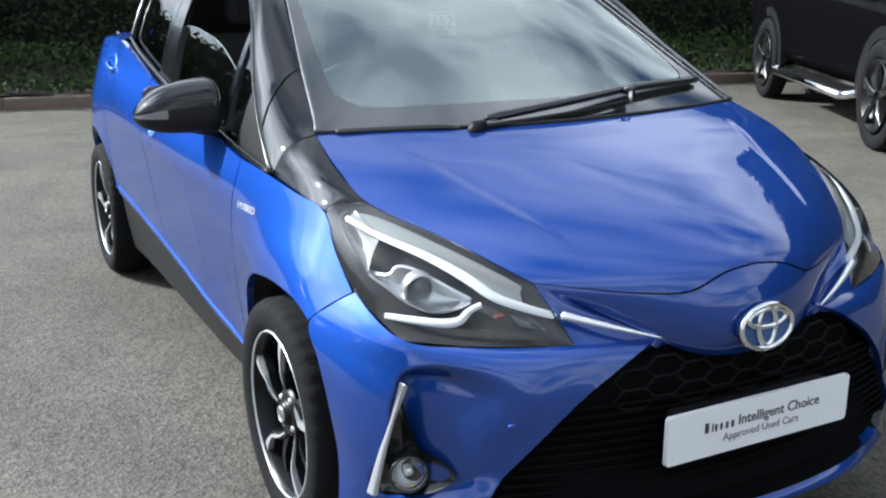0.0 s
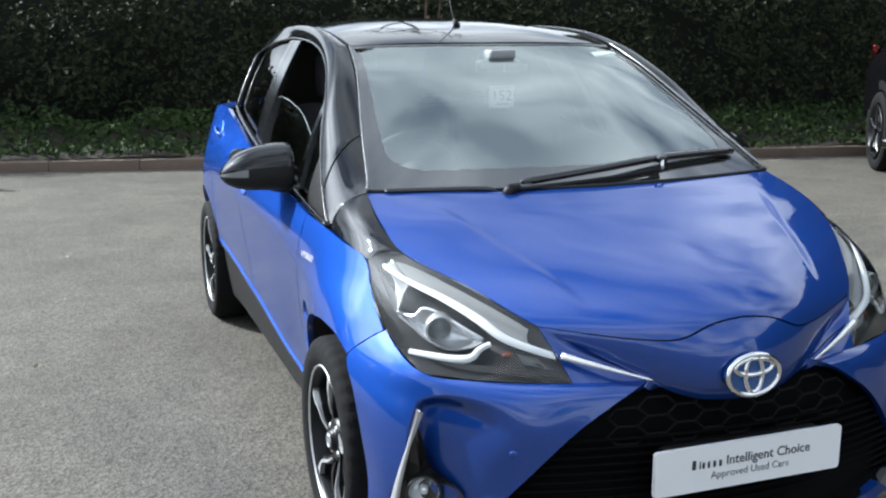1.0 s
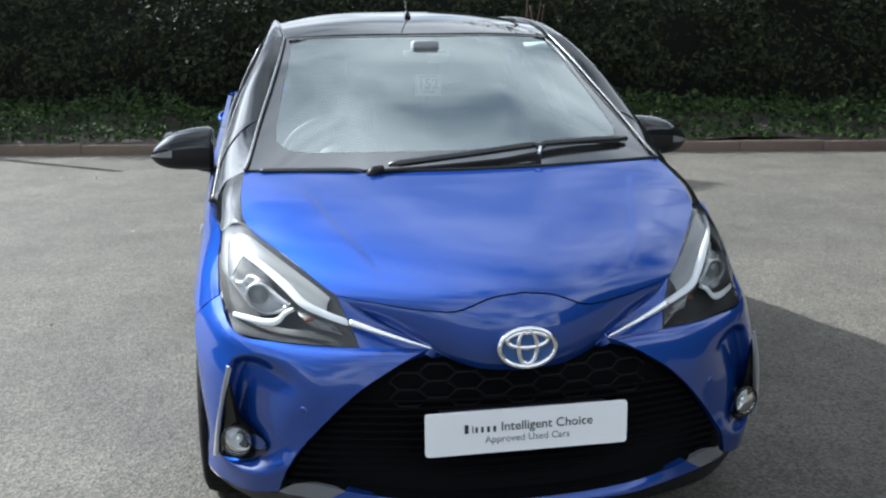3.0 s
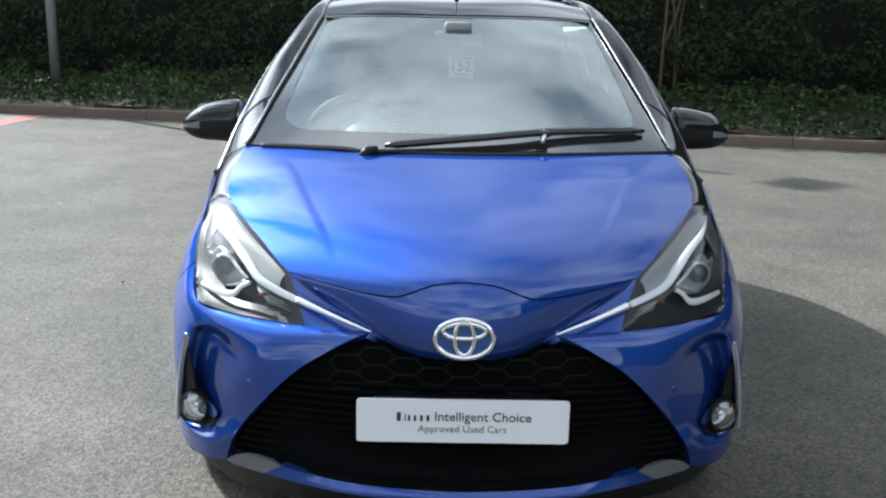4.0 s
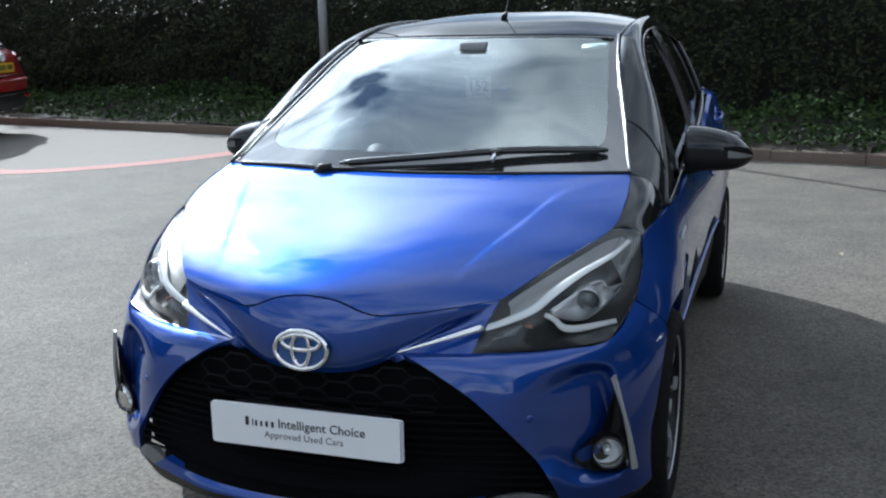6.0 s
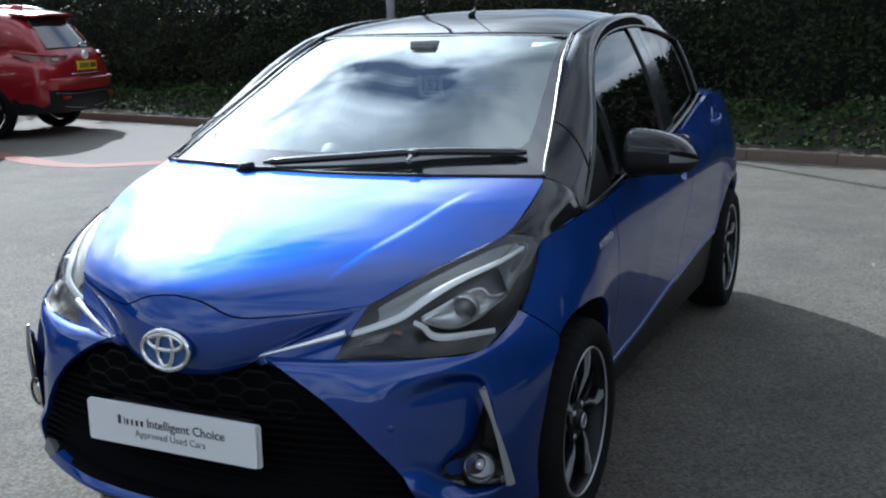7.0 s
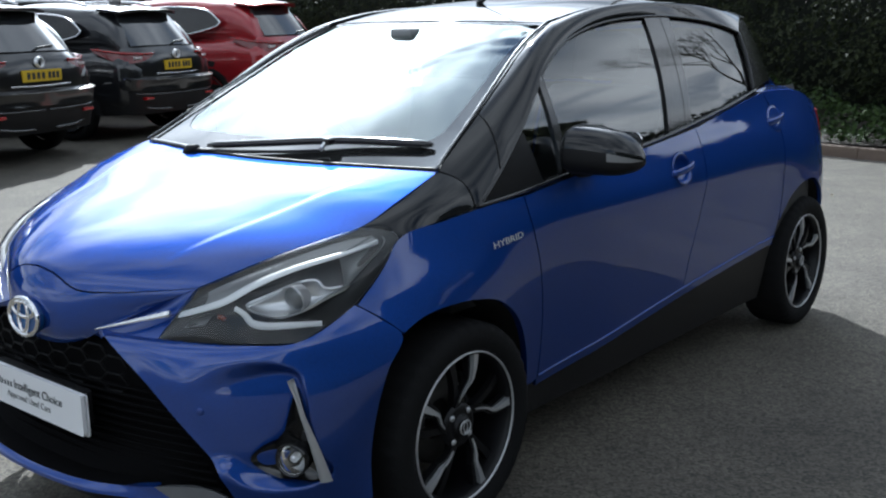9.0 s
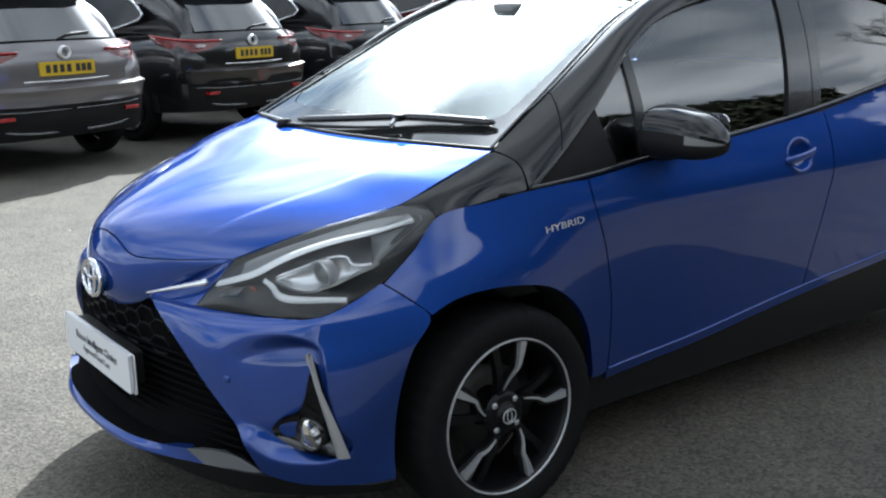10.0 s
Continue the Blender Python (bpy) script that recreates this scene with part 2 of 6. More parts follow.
def sheet(P, rim=0.014, mid=MID):
    """A panel with a turned-in rim."""
    nv, nu = P.shape[:2]
    n = np.cross(np.gradient(P, axis=1), np.gradient(P, axis=0))
    flip = (n * (P - mid)).sum() < 0
    idx = np.arange(nv * nu).reshape(nv, nu)
    quads = np.stack([idx[:-1, :-1], idx[:-1, 1:], idx[1:, 1:], idx[1:, :-1]], -1).reshape(-1, 4)
    verts = [P.reshape(-1, 3)]
    faces = [quads]
    if rim:
        ring = np.concatenate([idx[0, :-1], idx[:-1, -1], idx[-1, :0:-1], idx[:0:-1, 0]])
        N = outward(P, mid).reshape(-1, 3)
        base, k = nv * nu, len(ring)
        e = P.reshape(-1, 3)[ring]
        verts += [e, e - N[ring] * rim]
        i = np.arange(k)
        j = (i + 1) % k
        faces.append(np.stack([base + j, base + i, base + k + i, base + k + j], -1))
    F = np.concatenate(faces)
    if flip:
        F = F[:, ::-1]
    return np.concatenate(verts), F


def mesh(name, verts, faces, smooth=True):
    me = bpy.data.meshes.new(name)
    me.from_pydata([tuple(v) for v in np.asarray(verts, float)], [], [tuple(int(i) for i in f) for f in faces])
    me.validate()
    if smooth:
        me.polygons.foreach_set("use_smooth", [True] * len(me.polygons))
    me.update()
    return me


def part(name, vf, material, parent, label="", smooth=True):
    ob = new(name, mesh(name, vf[0], vf[1], smooth))
    ob.data.materials.append(material)
    ob.parent = parent
    if label:
        ob["label"] = label
    return ob


def flipped(vf):
    return np.asarray(vf[0], float) * (-1, 1, 1), [tuple(f)[::-1] for f in vf[1]]


def pair(name, vf, material, parents, label=""):
    """The left part and its mirror image; parents: one, or one for each side."""
    a, b = parents if isinstance(parents, tuple) else (parents, parents)
    return part(name, vf, material, a, label), part(name, flipped(vf), material, b, label)


def join(*vfs):
    V, F, k = [], [], 0
    for v, f in vfs:
        v = np.asarray(v, float)
        V.append(v)
        F += [tuple(int(i) + k for i in q) for q in f]
        k += len(v)
    return np.concatenate(V), F


def moved(vf, m):
    M = np.array(m)
    v = np.asarray(vf[0], float)
    return v @ M[:3, :3].T + M[:3, 3], vf[1]


def box(x0, x1, y0, y1, z0, z1, bevel=0.0):
    bm = bmesh.new()
    bmesh.ops.create_cube(bm, size=1)
    for v in bm.verts:
        v.co = Vector((x0 + (v.co.x + 0.5) * (x1 - x0), y0 + (v.co.y + 0.5) * (y1 - y0), z0 + (v.co.z + 0.5) * (z1 - z0)))
    if bevel:
        bmesh.ops.bevel(bm, geom=bm.edges[:], offset=bevel, segments=2, affect="EDGES", profile=0.6)
    return out_of(bm)


def out_of(bm):
    bmesh.ops.recalc_face_normals(bm, faces=bm.faces[:])
    bm.verts.index_update()
    r = np.array([v.co[:] for v in bm.verts]), [tuple(v.index for v in f.verts) for f in bm.faces]
    bm.free()
    return r


def tube(path, radius, n=8, close=False, flat=1.0, up=(0, 0, 1)):
    """A rod along path; radius may vary along it; flat squeezes it along up."""
    p = np.array(path, float)
    r = np.broadcast_to(np.array(radius, float), (len(p),))
    t = np.gradient(p, axis=0)
    t /= np.linalg.norm(t, axis=1, keepdims=True)
    up = np.broadcast_to(np.array(up, float), p.shape)
    a = np.cross(t, up)
    a /= np.linalg.norm(a, axis=1, keepdims=True) + 1e-9
    b = np.cross(a, t)
    ang = np.linspace(0, 2 * np.pi, n, endpoint=False)
    V = p[:, None] + r[:, None, None] * (a[:, None] * np.cos(ang)[None, :, None] + flat * b[:, None] * np.sin(ang)[None, :, None])
    k = len(p)
    F = [(i * n + j, i * n + (j + 1) % n, (i + 1) % k * n + (j + 1) % n, (i + 1) % k * n + j) for i in range(k if close else k - 1) for j in range(n)]
    if not close:
        F += [tuple(range(n))[::-1], tuple((k - 1) * n + j for j in range(n))]
    return V.reshape(-1, 3), F


def lathe(profile, n=48):
    """Turns (offset along the axis, radius) round the x axis."""
    pr = np.array(profile, float)
    ang = np.linspace(0, 2 * np.pi, n, endpoint=False)
    V = np.stack([np.repeat(pr[:, 0][:, None], n, 1), pr[:, 1][:, None] * np.cos(ang), pr[:, 1][:, None] * np.sin(ang)], -1)
    k = len(pr)
    F = [(i * n + j, i * n + (j + 1) % n, (i + 1) * n + (j + 1) % n, (i + 1) * n + j) for i in range(k - 1) for j in range(n)]
    return V.reshape(-1, 3), F


def prism(outline, y0, y1):
    """A plate from an outline in (x, z), from y0 to y1."""
    o = np.array(outline, float)
    k = len(o)
    V = np.concatenate([np.c_[o[:, 0], np.full(k, y0), o[:, 1]], np.c_[o[:, 0], np.full(k, y1), o[:, 1]]])
    F = [tuple(range(k)), tuple(range(2 * k - 1, k - 1, -1))] + [(i, k + i, k + (i + 1) % k, (i + 1) % k) for i in range(k)]
    return V, F


def rounded(w, h, r, n=5):
    """The outline of a rounded rectangle about the origin."""
    return [(sx * (w / 2 - r) + r * math.cos(a), sz * (h / 2 - r) + r * math.sin(a))
            for sx, sz, a0 in ((1, 1, 0), (-1, 1, 90), (-1, -1, 180), (1, -1, 270))
            for a in [radians(a0 + 90 * i / n) for i in range(n + 1)]]


def ellipse(a, b, n=40):
    return [(a * math.cos(2 * math.pi * i / n), b * math.sin(2 * math.pi * i / n)) for i in range(n)]


def words(text, size, material, name, parent, m, label=""):
    """Raised lettering in the built-in font, as a mesh."""
    c = bpy.data.curves.new(name, "FONT")
    c.body, c.size, c.align_x, c.align_y, c.extrude, c.resolution_u = text, size, "CENTER", "CENTER", 0.0006, 3
    c.offset = 0.007 * size if name == "plate_lettering" and size > 0.03 else 0.0
    tmp = bpy.data.objects.new(name, c)
    scene.collection.objects.link(tmp)
    bpy.context.view_layer.update()
    me = bpy.data.meshes.new_from_object(tmp.evaluated_get(bpy.context.evaluated_depsgraph_get()))
    bpy.data.objects.remove(tmp)
    me.transform(m)
    me.materials.clear()
    me.materials.append(material)
    ob = new(name, me)
    ob.parent = parent
    if label:
        ob["label"] = label
    return ob


def thing(name, label, category, at=None, **more):
    ob = new(name)
    ob.empty_display_size = 0.1
    if at is not None:
        ob.matrix_basis = at
    return tagged(ob, label, category, **more)


# ---- the blue car: its lines, in metres, nose at y = 0, x to its left side ----
def spline(xs, ys, q):
    """Smooth interpolation of ys (along its last axis) over xs."""
    xs, ys, q = np.array(xs, float), np.array(ys, float), np.clip(np.array(q, float), xs[0], xs[-1])
    m = np.gradient(ys, xs, axis=-1)
    i = np.clip(np.searchsorted(xs, q, "right") - 1, 0, len(xs) - 2)
    h = xs[i + 1] - xs[i]
    t = (q - xs[i]) / h
    a = (2 * t**3 - 3 * t**2 + 1, (t**3 - 2 * t**2 + t) * h, 3 * t**2 - 2 * t**3, (t**3 - t**2) * h)
    if ys.ndim == 1:
        return ys[i] * a[0] + m[i] * a[1] + ys[i + 1] * a[2] + m[i + 1] * a[3]
    r = np.arange(len(q))
    return ys[r, i] * a[0] + m[r, i] * a[1] + ys[r, i + 1] * a[2] + m[r, i + 1] * a[3]


SIDE_Y = (0.45, 0.60, 0.82, 1.15, 1.7, 2.3, 2.9, 3.33, 3.62, 3.86)
SIDE_Z = (0.20, 0.32, 0.45, 0.60, 0.72, 0.82, 0.92, 1.02, 1.14)
SIDE = np.array((
    (0.790, 0.815, 0.822, 0.760, 0.758, 0.764, 0.779, 0.818, 0.762, 0.590),
    (0.805, 0.825, 0.834, 0.781, 0.779, 0.785, 0.799, 0.834, 0.775, 0.615),
    (0.818, 0.838, 0.847, 0.798, 0.793, 0.799, 0.813, 0.846, 0.785, 0.635),
    (0.812, 0.846, 0.849, 0.816, 0.812, 0.818, 0.829, 0.847, 0.788, 0.645),
    (0.752, 0.810, 0.834, 0.825, 0.828, 0.833, 0.838, 0.842, 0.782, 0.640),
    (0.695, 0.760, 0.802, 0.824, 0.838, 0.844, 0.842, 0.832, 0.768, 0.625),
    (0.650, 0.714, 0.768, 0.798, 0.812, 0.822, 0.824, 0.806, 0.744, 0.600),
    (0.610, 0.672, 0.728, 0.765, 0.778, 0.786, 0.788, 0.775, 0.711, 0.570),
    (0.560, 0.625, 0.680, 0.725, 0.742, 0.750, 0.756, 0.735, 0.666, 0.530)))


def side_x(y, z):
    y, z = np.asarray(y, float), np.asarray(z, float)
    rows = np.stack([spline(SIDE_Y, r, y.ravel()) for r in SIDE], 1)
    return spline(SIDE_Z, rows, z.ravel()).reshape(y.shape)


def glass_x(y, z):
    """Half width of the cabin above the belt."""
    y, z = np.asarray(y, float), np.asarray(z, float)
    t = (z - 0.92) / 0.5
    return 0.772 - 0.10 * t - 0.125 * t * t - 0.05 * np.maximum(0, y - 2.6) ** 1.5


def lifted(A, B, C, D, nu, nv, f=side_x, d=0.0):
    """A side panel from outlines in (y, z)."""
    q = coons(A, B, C, D, nu, nv)
    return np.stack([f(q[..., 0], q[..., 1]) + d, q[..., 0], q[..., 1]], -1)


def on_side(yz, n, f=side_x, d=0.0):
    q = curve(yz, n)
    return np.c_[f(q[:, 0], q[:, 1]) + d, q]


V_TIP = (0.229, 0.083, 0.655)
LAMP_IN, LAMP_MID, LAMP_LOW = (0.452, 0.216, 0.769), (0.422, 0.172, 0.708), (0.402, 0.127, 0.652)
LAMP_OUT, LAMP_SHUT = (0.714, 0.312, 0.658), (0.753, 0.462, 0.722)
LAMP_TIP, LAMP_TOP = (0.746, 0.638, 0.864), (0.669, 0.569, 0.889)
SCREEN_LOW, SCREEN_TOP = (0.676, 0.885, 1.000), (0.513, 1.667, 1.394)
HOOD_FRONT = [(0, 0.050, 0.793), (0.08, 0.068, 0.783), (0.167, 0.118, 0.752), (0.25, 0.150, 0.750), (0.34, 0.180, 0.757), LAMP_IN]
HOOD_SIDE = [LAMP_IN, (0.56, 0.372, 0.834), LAMP_TOP, (0.688, 0.70, 0.942), SCREEN_LOW]
HOOD_REAR = [(0, 0.770, 0.998), (0.25, 0.783, 1.000), (0.48, 0.820, 1.002), SCREEN_LOW]
SCREEN_SIDE = [SCREEN_LOW, (0.661, 0.935, 1.028), (0.624, 1.112, 1.125), (0.581, 1.295, 1.224), (0.543, 1.465, 1.314), SCREEN_TOP]
ROOF_SIDE = [SCREEN_TOP, (0.520, 1.95, 1.436), (0.522, 2.40, 1.452), (0.508, 2.80, 1.440), (0.470, 3.15, 1.418), (0.42, 3.45, 1.392)]
WINDOW_TOP = [(0.925, 0.902), (1.06, 0.985), (1.20, 1.085), (1.393, 1.228), (1.60, 1.325), (1.90, 1.388), (2.30, 1.412), (2.60, 1.402), (2.86, 1.374), (3.02, 1.338)]
BELT = [(0.925, 0.902), (1.123, 0.912), (1.40, 0.935), (2.14, 0.998), (2.925, 1.100)]
GRILLE_EDGE = [V_TIP, (0.275, 0.068, 0.640), (0.335, 0.068, 0.607), (0.415, 0.078, 0.552), (0.505, 0.103, 0.460), (0.585, 0.134, 0.356), (0.621, 0.175, 0.259)]
GRILLE_TOP = [(0, 0.040, 0.598), (0.10, 0.052, 0.604), (0.17, 0.070, 0.622), V_TIP]
ARCH_F = [(0.447, 0.235), (0.447, 0.343), (0.46, 0.458), (0.497, 0.565), (0.553, 0.635), (0.63, 0.668), (0.72, 0.676), (0.835, 0.668), (0.95, 0.640), (1.06, 0.565), (1.13, 0.46), (1.165, 0.34), (1.178, 0.225)]
ARCH_R = [(2.945, 0.25), (2.955, 0.40), (3.0, 0.54), (3.09, 0.645), (3.22, 0.690), (3.36, 0.685), (3.50, 0.620), (3.62, 0.50), (3.68, 0.36), (3.69, 0.25)]
DOOR_F = [(1.123, 0.908), (1.135, 0.82), (1.175, 0.70), (1.215, 0.55), (1.232, 0.42), (1.236, 0.322)]
DOOR_M = [(2.232, 1.006), (2.238, 0.90), (2.222, 0.70), (2.192, 0.52), (2.175, 0.408)]
CREASE = [(1.236, 0.322), (1.60, 0.348), (2.175, 0.408), (2.70, 0.452), (2.965, 0.475)]


def belt(y):
    b = np.array(BELT)
    return float(np.interp(y, b[:, 0], b[:, 1]))


def top_line(y):
    b = curve(WINDOW_TOP, 200)
    return float(np.interp(y, b[:, 0], b[:, 1]))


def gap(pts, d):
    """Shifts an outline in (y, z) along y, for the gap between panels."""
    return [(y + d, z) for y, z in pts]


car = thing("car", "blue metallic hatchback with black roof parked on asphalt", "car")

# bonnet and nose: one flowing surface, parted along the shut line
NOSE_MID = [GRILLE_TOP[0], (0, 0.016, 0.640), (0, 0.014, 0.700), (0, 0.030, 0.758), (0, 0.068, 0.806), (0, 0.18, 0.858), (0, 0.35, 0.907), (0, 0.55, 0.953), HOOD_REAR[0]]
NOSE_SIDE = [V_TIP, (0.335, 0.147, 0.712), *HOOD_SIDE]
flow = coons(GRILLE_TOP, HOOD_REAR, NOSE_MID, NOSE_SIDE, 150, 500)
fu, fv = uv(flow)
flow = flow + outward(flow) * (0.014 * 6.75 * fu ** 2 * (1 - fu) * np.sin(np.pi * fv) ** 0.7)[..., None]
flow = level_middle(flow)
# the two raised lines that run forwards from the screen's corners
crease_x = np.interp(flow[..., 1], (0.18, 0.24, 0.42, 0.64, 0.75), (0.325, 0.345, 0.410, 0.484, 0.525))
off = (flow[..., 0] - crease_x) / 0.012
held = np.clip((flow[..., 1] - 0.17) / 0.12, 0, 1) * np.clip((0.735 - flow[..., 1]) / 0.08, 0, 1)
flow[..., 2] += held * (0.0017 * np.tanh(off) * np.exp(-np.maximum(0, off) / 9) - 0.0010 * np.exp(-(off / 1.0) ** 2))
shut = curve(HOOD_FRONT, 300)
split = []
for c in range(150):
    col = flow[:, c]
    over = col[:250, 2] - np.interp(col[:250, 0], shut[:, 0], shut[:, 2])
    split.append(int(np.argmax(over > 0)))
split[-1] = int(np.argmin(np.linalg.norm(flow[:, -1] - LAMP_IN, axis=1)))
split = np.array(split, float)


def rows_between(a, b, n):
    """Rows of the flowing surface from parameter a(u) to b(u)."""
    t = a[None] + (b - a)[None] * np.linspace(0, 1, n)[:, None]
    k = np.clip(t.astype(int), 0, 498)
    f = (t - k)[..., None]
    c = np.arange(150)[None]
    return flow[k, c] * (1 - f) + flow[k + 1, c] * f


hood = rows_between(split + 1.2, np.full(150, 499.0), 100)
part("bonnet", sheet(whole(hood), 0.02), BLUE, car)
nose = rows_between(np.zeros(150), split - 1.2, 30)
part("nose_panel", sheet(whole(nose), 0.02), BLUE, car)
chan = coons([V_TIP, (0.335, 0.147, 0.710), LAMP_IN], [V_TIP, (0.33, 0.140, 0.680), LAMP_MID], [V_TIP, V_TIP], [LAMP_IN, LAMP_MID], 30, 10)
chan = swell(chan, -0.012)
pair("nose_channel", sheet(chan, 0.02), BLUE, car)
chk0 = coons([V_TIP, (0.33, 0.136, 0.682), LAMP_MID], [V_TIP, (0.31, 0.098, 0.652), LAMP_LOW], [V_TIP, V_TIP], [LAMP_MID, LAMP_LOW], 30, 12)
pair("lamp_web", sheet(chk0 + (0, 0, -0.002), 0.02), BLUE, car)
st = curve([V_TIP, (0.33, 0.124, 0.683), LAMP_MID], 24) + (0, -0.012, 0.002)
pair("chrome_strip", tube(st + (0, -0.006, 0.003), np.linspace(0.0025, 0.0105, 24), 10, flat=0.85, up=(0, -0.5, 1)), BRIGHT, car, "tapered chrome strip")

# bumper cheeks with the scooped fog lamp corner
CH_A = [V_TIP, LAMP_LOW, (0.60, 0.224, 0.649), LAMP_OUT, LAMP_SHUT]
CH_B = [GRILLE_EDGE[-1], (0.70, 0.245, 0.236), (0.775, 0.36, 0.228), (0.812, 0.447, 0.232)]
CH_D = [LAMP_SHUT] + [(float(side_x(y, z)), y, z) for y, z in ((0.510, 0.682), (0.553, 0.633), (0.497, 0.560), (0.462, 0.455), (0.450, 0.343))] + [(0.812, 0.447, 0.232)]
CH_A0 = [V_TIP, (0.40, 0.122, 0.664), (0.58, 0.235, 0.684), (0.68, 0.335, 0.704), LAMP_SHUT]
CH_D0 = [LAMP_SHUT, (0.812, 0.480, 0.60), (0.830, 0.462, 0.45), (0.822, 0.450, 0.34), CH_D[-1]]
cheek = coons(CH_A0, CH_B, GRILLE_EDGE, CH_D0, 110, 90)
cu, cv = uv(cheek)
cheek += (curve(CH_A, 110) - curve(CH_A0, 110))[None] * ((1 - cv) ** 5)[..., None]
cheek += (curve(CH_D, 90) - curve(CH_D0, 90))[:, None] * (cu ** 5)[..., None]
belly = cv / 0.30 * np.exp(1 - cv / 0.30) * np.clip((1 - cv) / 0.3, 0, 1)
cheek = cheek + outward(cheek) * (0.016 * np.sin(np.pi * cu ** 1.2) ** 0.9 * belly)[..., None]
FOLD = curve([(0.40, 0.560), (0.50, 0.602), (0.60, 0.618), (0.675, 0.616), (0.722, 0.592), (0.742, 0.54), (0.757, 0.46), (0.772, 0.38), (0.781, 0.325), (0.74, 0.296), (0.66, 0.300), (0.60, 0.33)], 160)


def scoop(P):
    """Depth of the hollow: sharp at the fold, running out towards the grille."""
    q = P[..., (0, 2)]
    d = np.full(q.shape[:2], 9.0)
    for a in FOLD:
        d = np.minimum(d, np.hypot(q[..., 0] - a[0], q[..., 1] - a[1]))
    inside = np.zeros(q.shape[:2], bool)
    f = np.concatenate([FOLD, [[0.40, 0.45]]])
    for a, b in zip(f, np.roll(f, -1, 0)):
        hit = (a[1] > q[..., 1]) != (b[1] > q[..., 1])
        xs = a[0] + (q[..., 1] - a[1]) * (b[0] - a[0]) / (b[1] - a[1] + 1e-12)
        inside ^= hit & (q[..., 0] < xs)
    edge = np.clip(d / np.clip(0.018 + (0.74 - q[..., 0]) * 0.32, 0.018, 0.09), 0, 1)
    edge = edge * edge * (3 - 2 * edge)
    run = np.clip((q[..., 0] - 0.47) / 0.26, 0, 1)
    run = run * run * (3 - 2 * run)
    return np.where(inside, edge * run, 0.0)


cheek[..., 1] += 0.044 * scoop(cheek)
cheek[..., 0] -= 0.008 * scoop(cheek)
bumper, _ = pair("bumper_corner", sheet(cheek, 0.016), BLUE, car, "scooped blue bumper corner")

LIP_T = [(0, -0.030, 0.279), (0.25, -0.010, 0.288), (0.38, 0.022, 0.296), (0.455, 0.050, 0.303)]
LIP_B = [(0, -0.042, 0.258), (0.25, -0.022, 0.264), (0.38, 0.016, 0.268), (0.505, 0.074, 0.270)]
lip = coons(LIP_T, LIP_B, [LIP_T[0], (0, -0.042, 0.270), LIP_B[0]], [LIP_T[-1], LIP_B[-1]], 50, 8)
part("bumper_lip", sheet(whole(lip), 0.025), BLUE, bumper)
shelf_ = coons([LIP_T[0], *LIP_T[1:]], [(0, 0.06, 0.285), (0.25, 0.08, 0.29), (0.42, 0.12, 0.30), (0.52, 0.15, 0.305)], [LIP_T[0], (0, 0.06, 0.285)], [LIP_T[-1], (0.52, 0.15, 0.305)], 40, 4)
part("lip_shelf", sheet(whole(shelf_ + (0, 0.002, -0.001)), 0.0), GRILLE, bumper)
tri_ = coons([LIP_T[-1], (0.56, 0.125, 0.300), GRILLE_EDGE[-1]], [LIP_B[-1], (0.59, 0.14, 0.262), GRILLE_EDGE[-1]], [LIP_T[-1], LIP_B[-1]], [GRILLE_EDGE[-1], GRILLE_EDGE[-1]], 14, 8)
pair("lip_end", sheet(tri_, 0.02), LIPGREY, (bumper, bumper), "grey plastic lip end")
val = coons([(0, -0.030, 0.256), (0.25, -0.012, 0.262), (0.548, 0.104, 0.268), (0.66, 0.215, 0.246), (0.775, 0.36, 0.226), (0.812, 0.447, 0.228)],
            [(0, 0.05, 0.185), (0.25, 0.065, 0.185), (0.52, 0.15, 0.185), (0.64, 0.24, 0.185), (0.74, 0.37, 0.185), (0.78, 0.45, 0.185)],
            [(0, -0.030, 0.256), (0, 0.05, 0.185)], [(0.812, 0.447, 0.228), (0.78, 0.45, 0.185)], 60, 8)
part("lower_valance", sheet(whole(val), 0.02), PLASTIC, bumper, "black plastic valance")

# grille
GB = [(0, 0.0, 0.272), (0.25, 0.02, 0.282), (0.48, 0.09, 0.300), (0.60, 0.19, 0.268)]
gback = coons([(0, 0.085, 0.606), (0.10, 0.09, 0.610), (0.17, 0.10, 0.63), (0.232, 0.115, 0.656)], GB, [(0, 0.085, 0.606), (0, 0.06, 0.5), (0, 0.05, 0.4), GB[0]],
              [(0.232, 0.115, 0.656), (0.335, 0.100, 0.607), (0.415, 0.108, 0.552), (0.505, 0.132, 0.460), (0.585, 0.165, 0.356), GB[-1]], 40, 30)
grille = part("grille", sheet(whole(gback + (0, 0.03, 0)), 0.0), GRILLE, car, "matt black honeycomb grille")
edge = np.array(curve(GRILLE_EDGE, 60))


def grille_y(x):
    return 0.042 + 0.30 * x * x


def inside_grille(x, z):
    lim = np.interp(z, edge[::-1, 2], edge[::-1, 0]) - 0.012
    return abs(x) < lim and z > 0.28


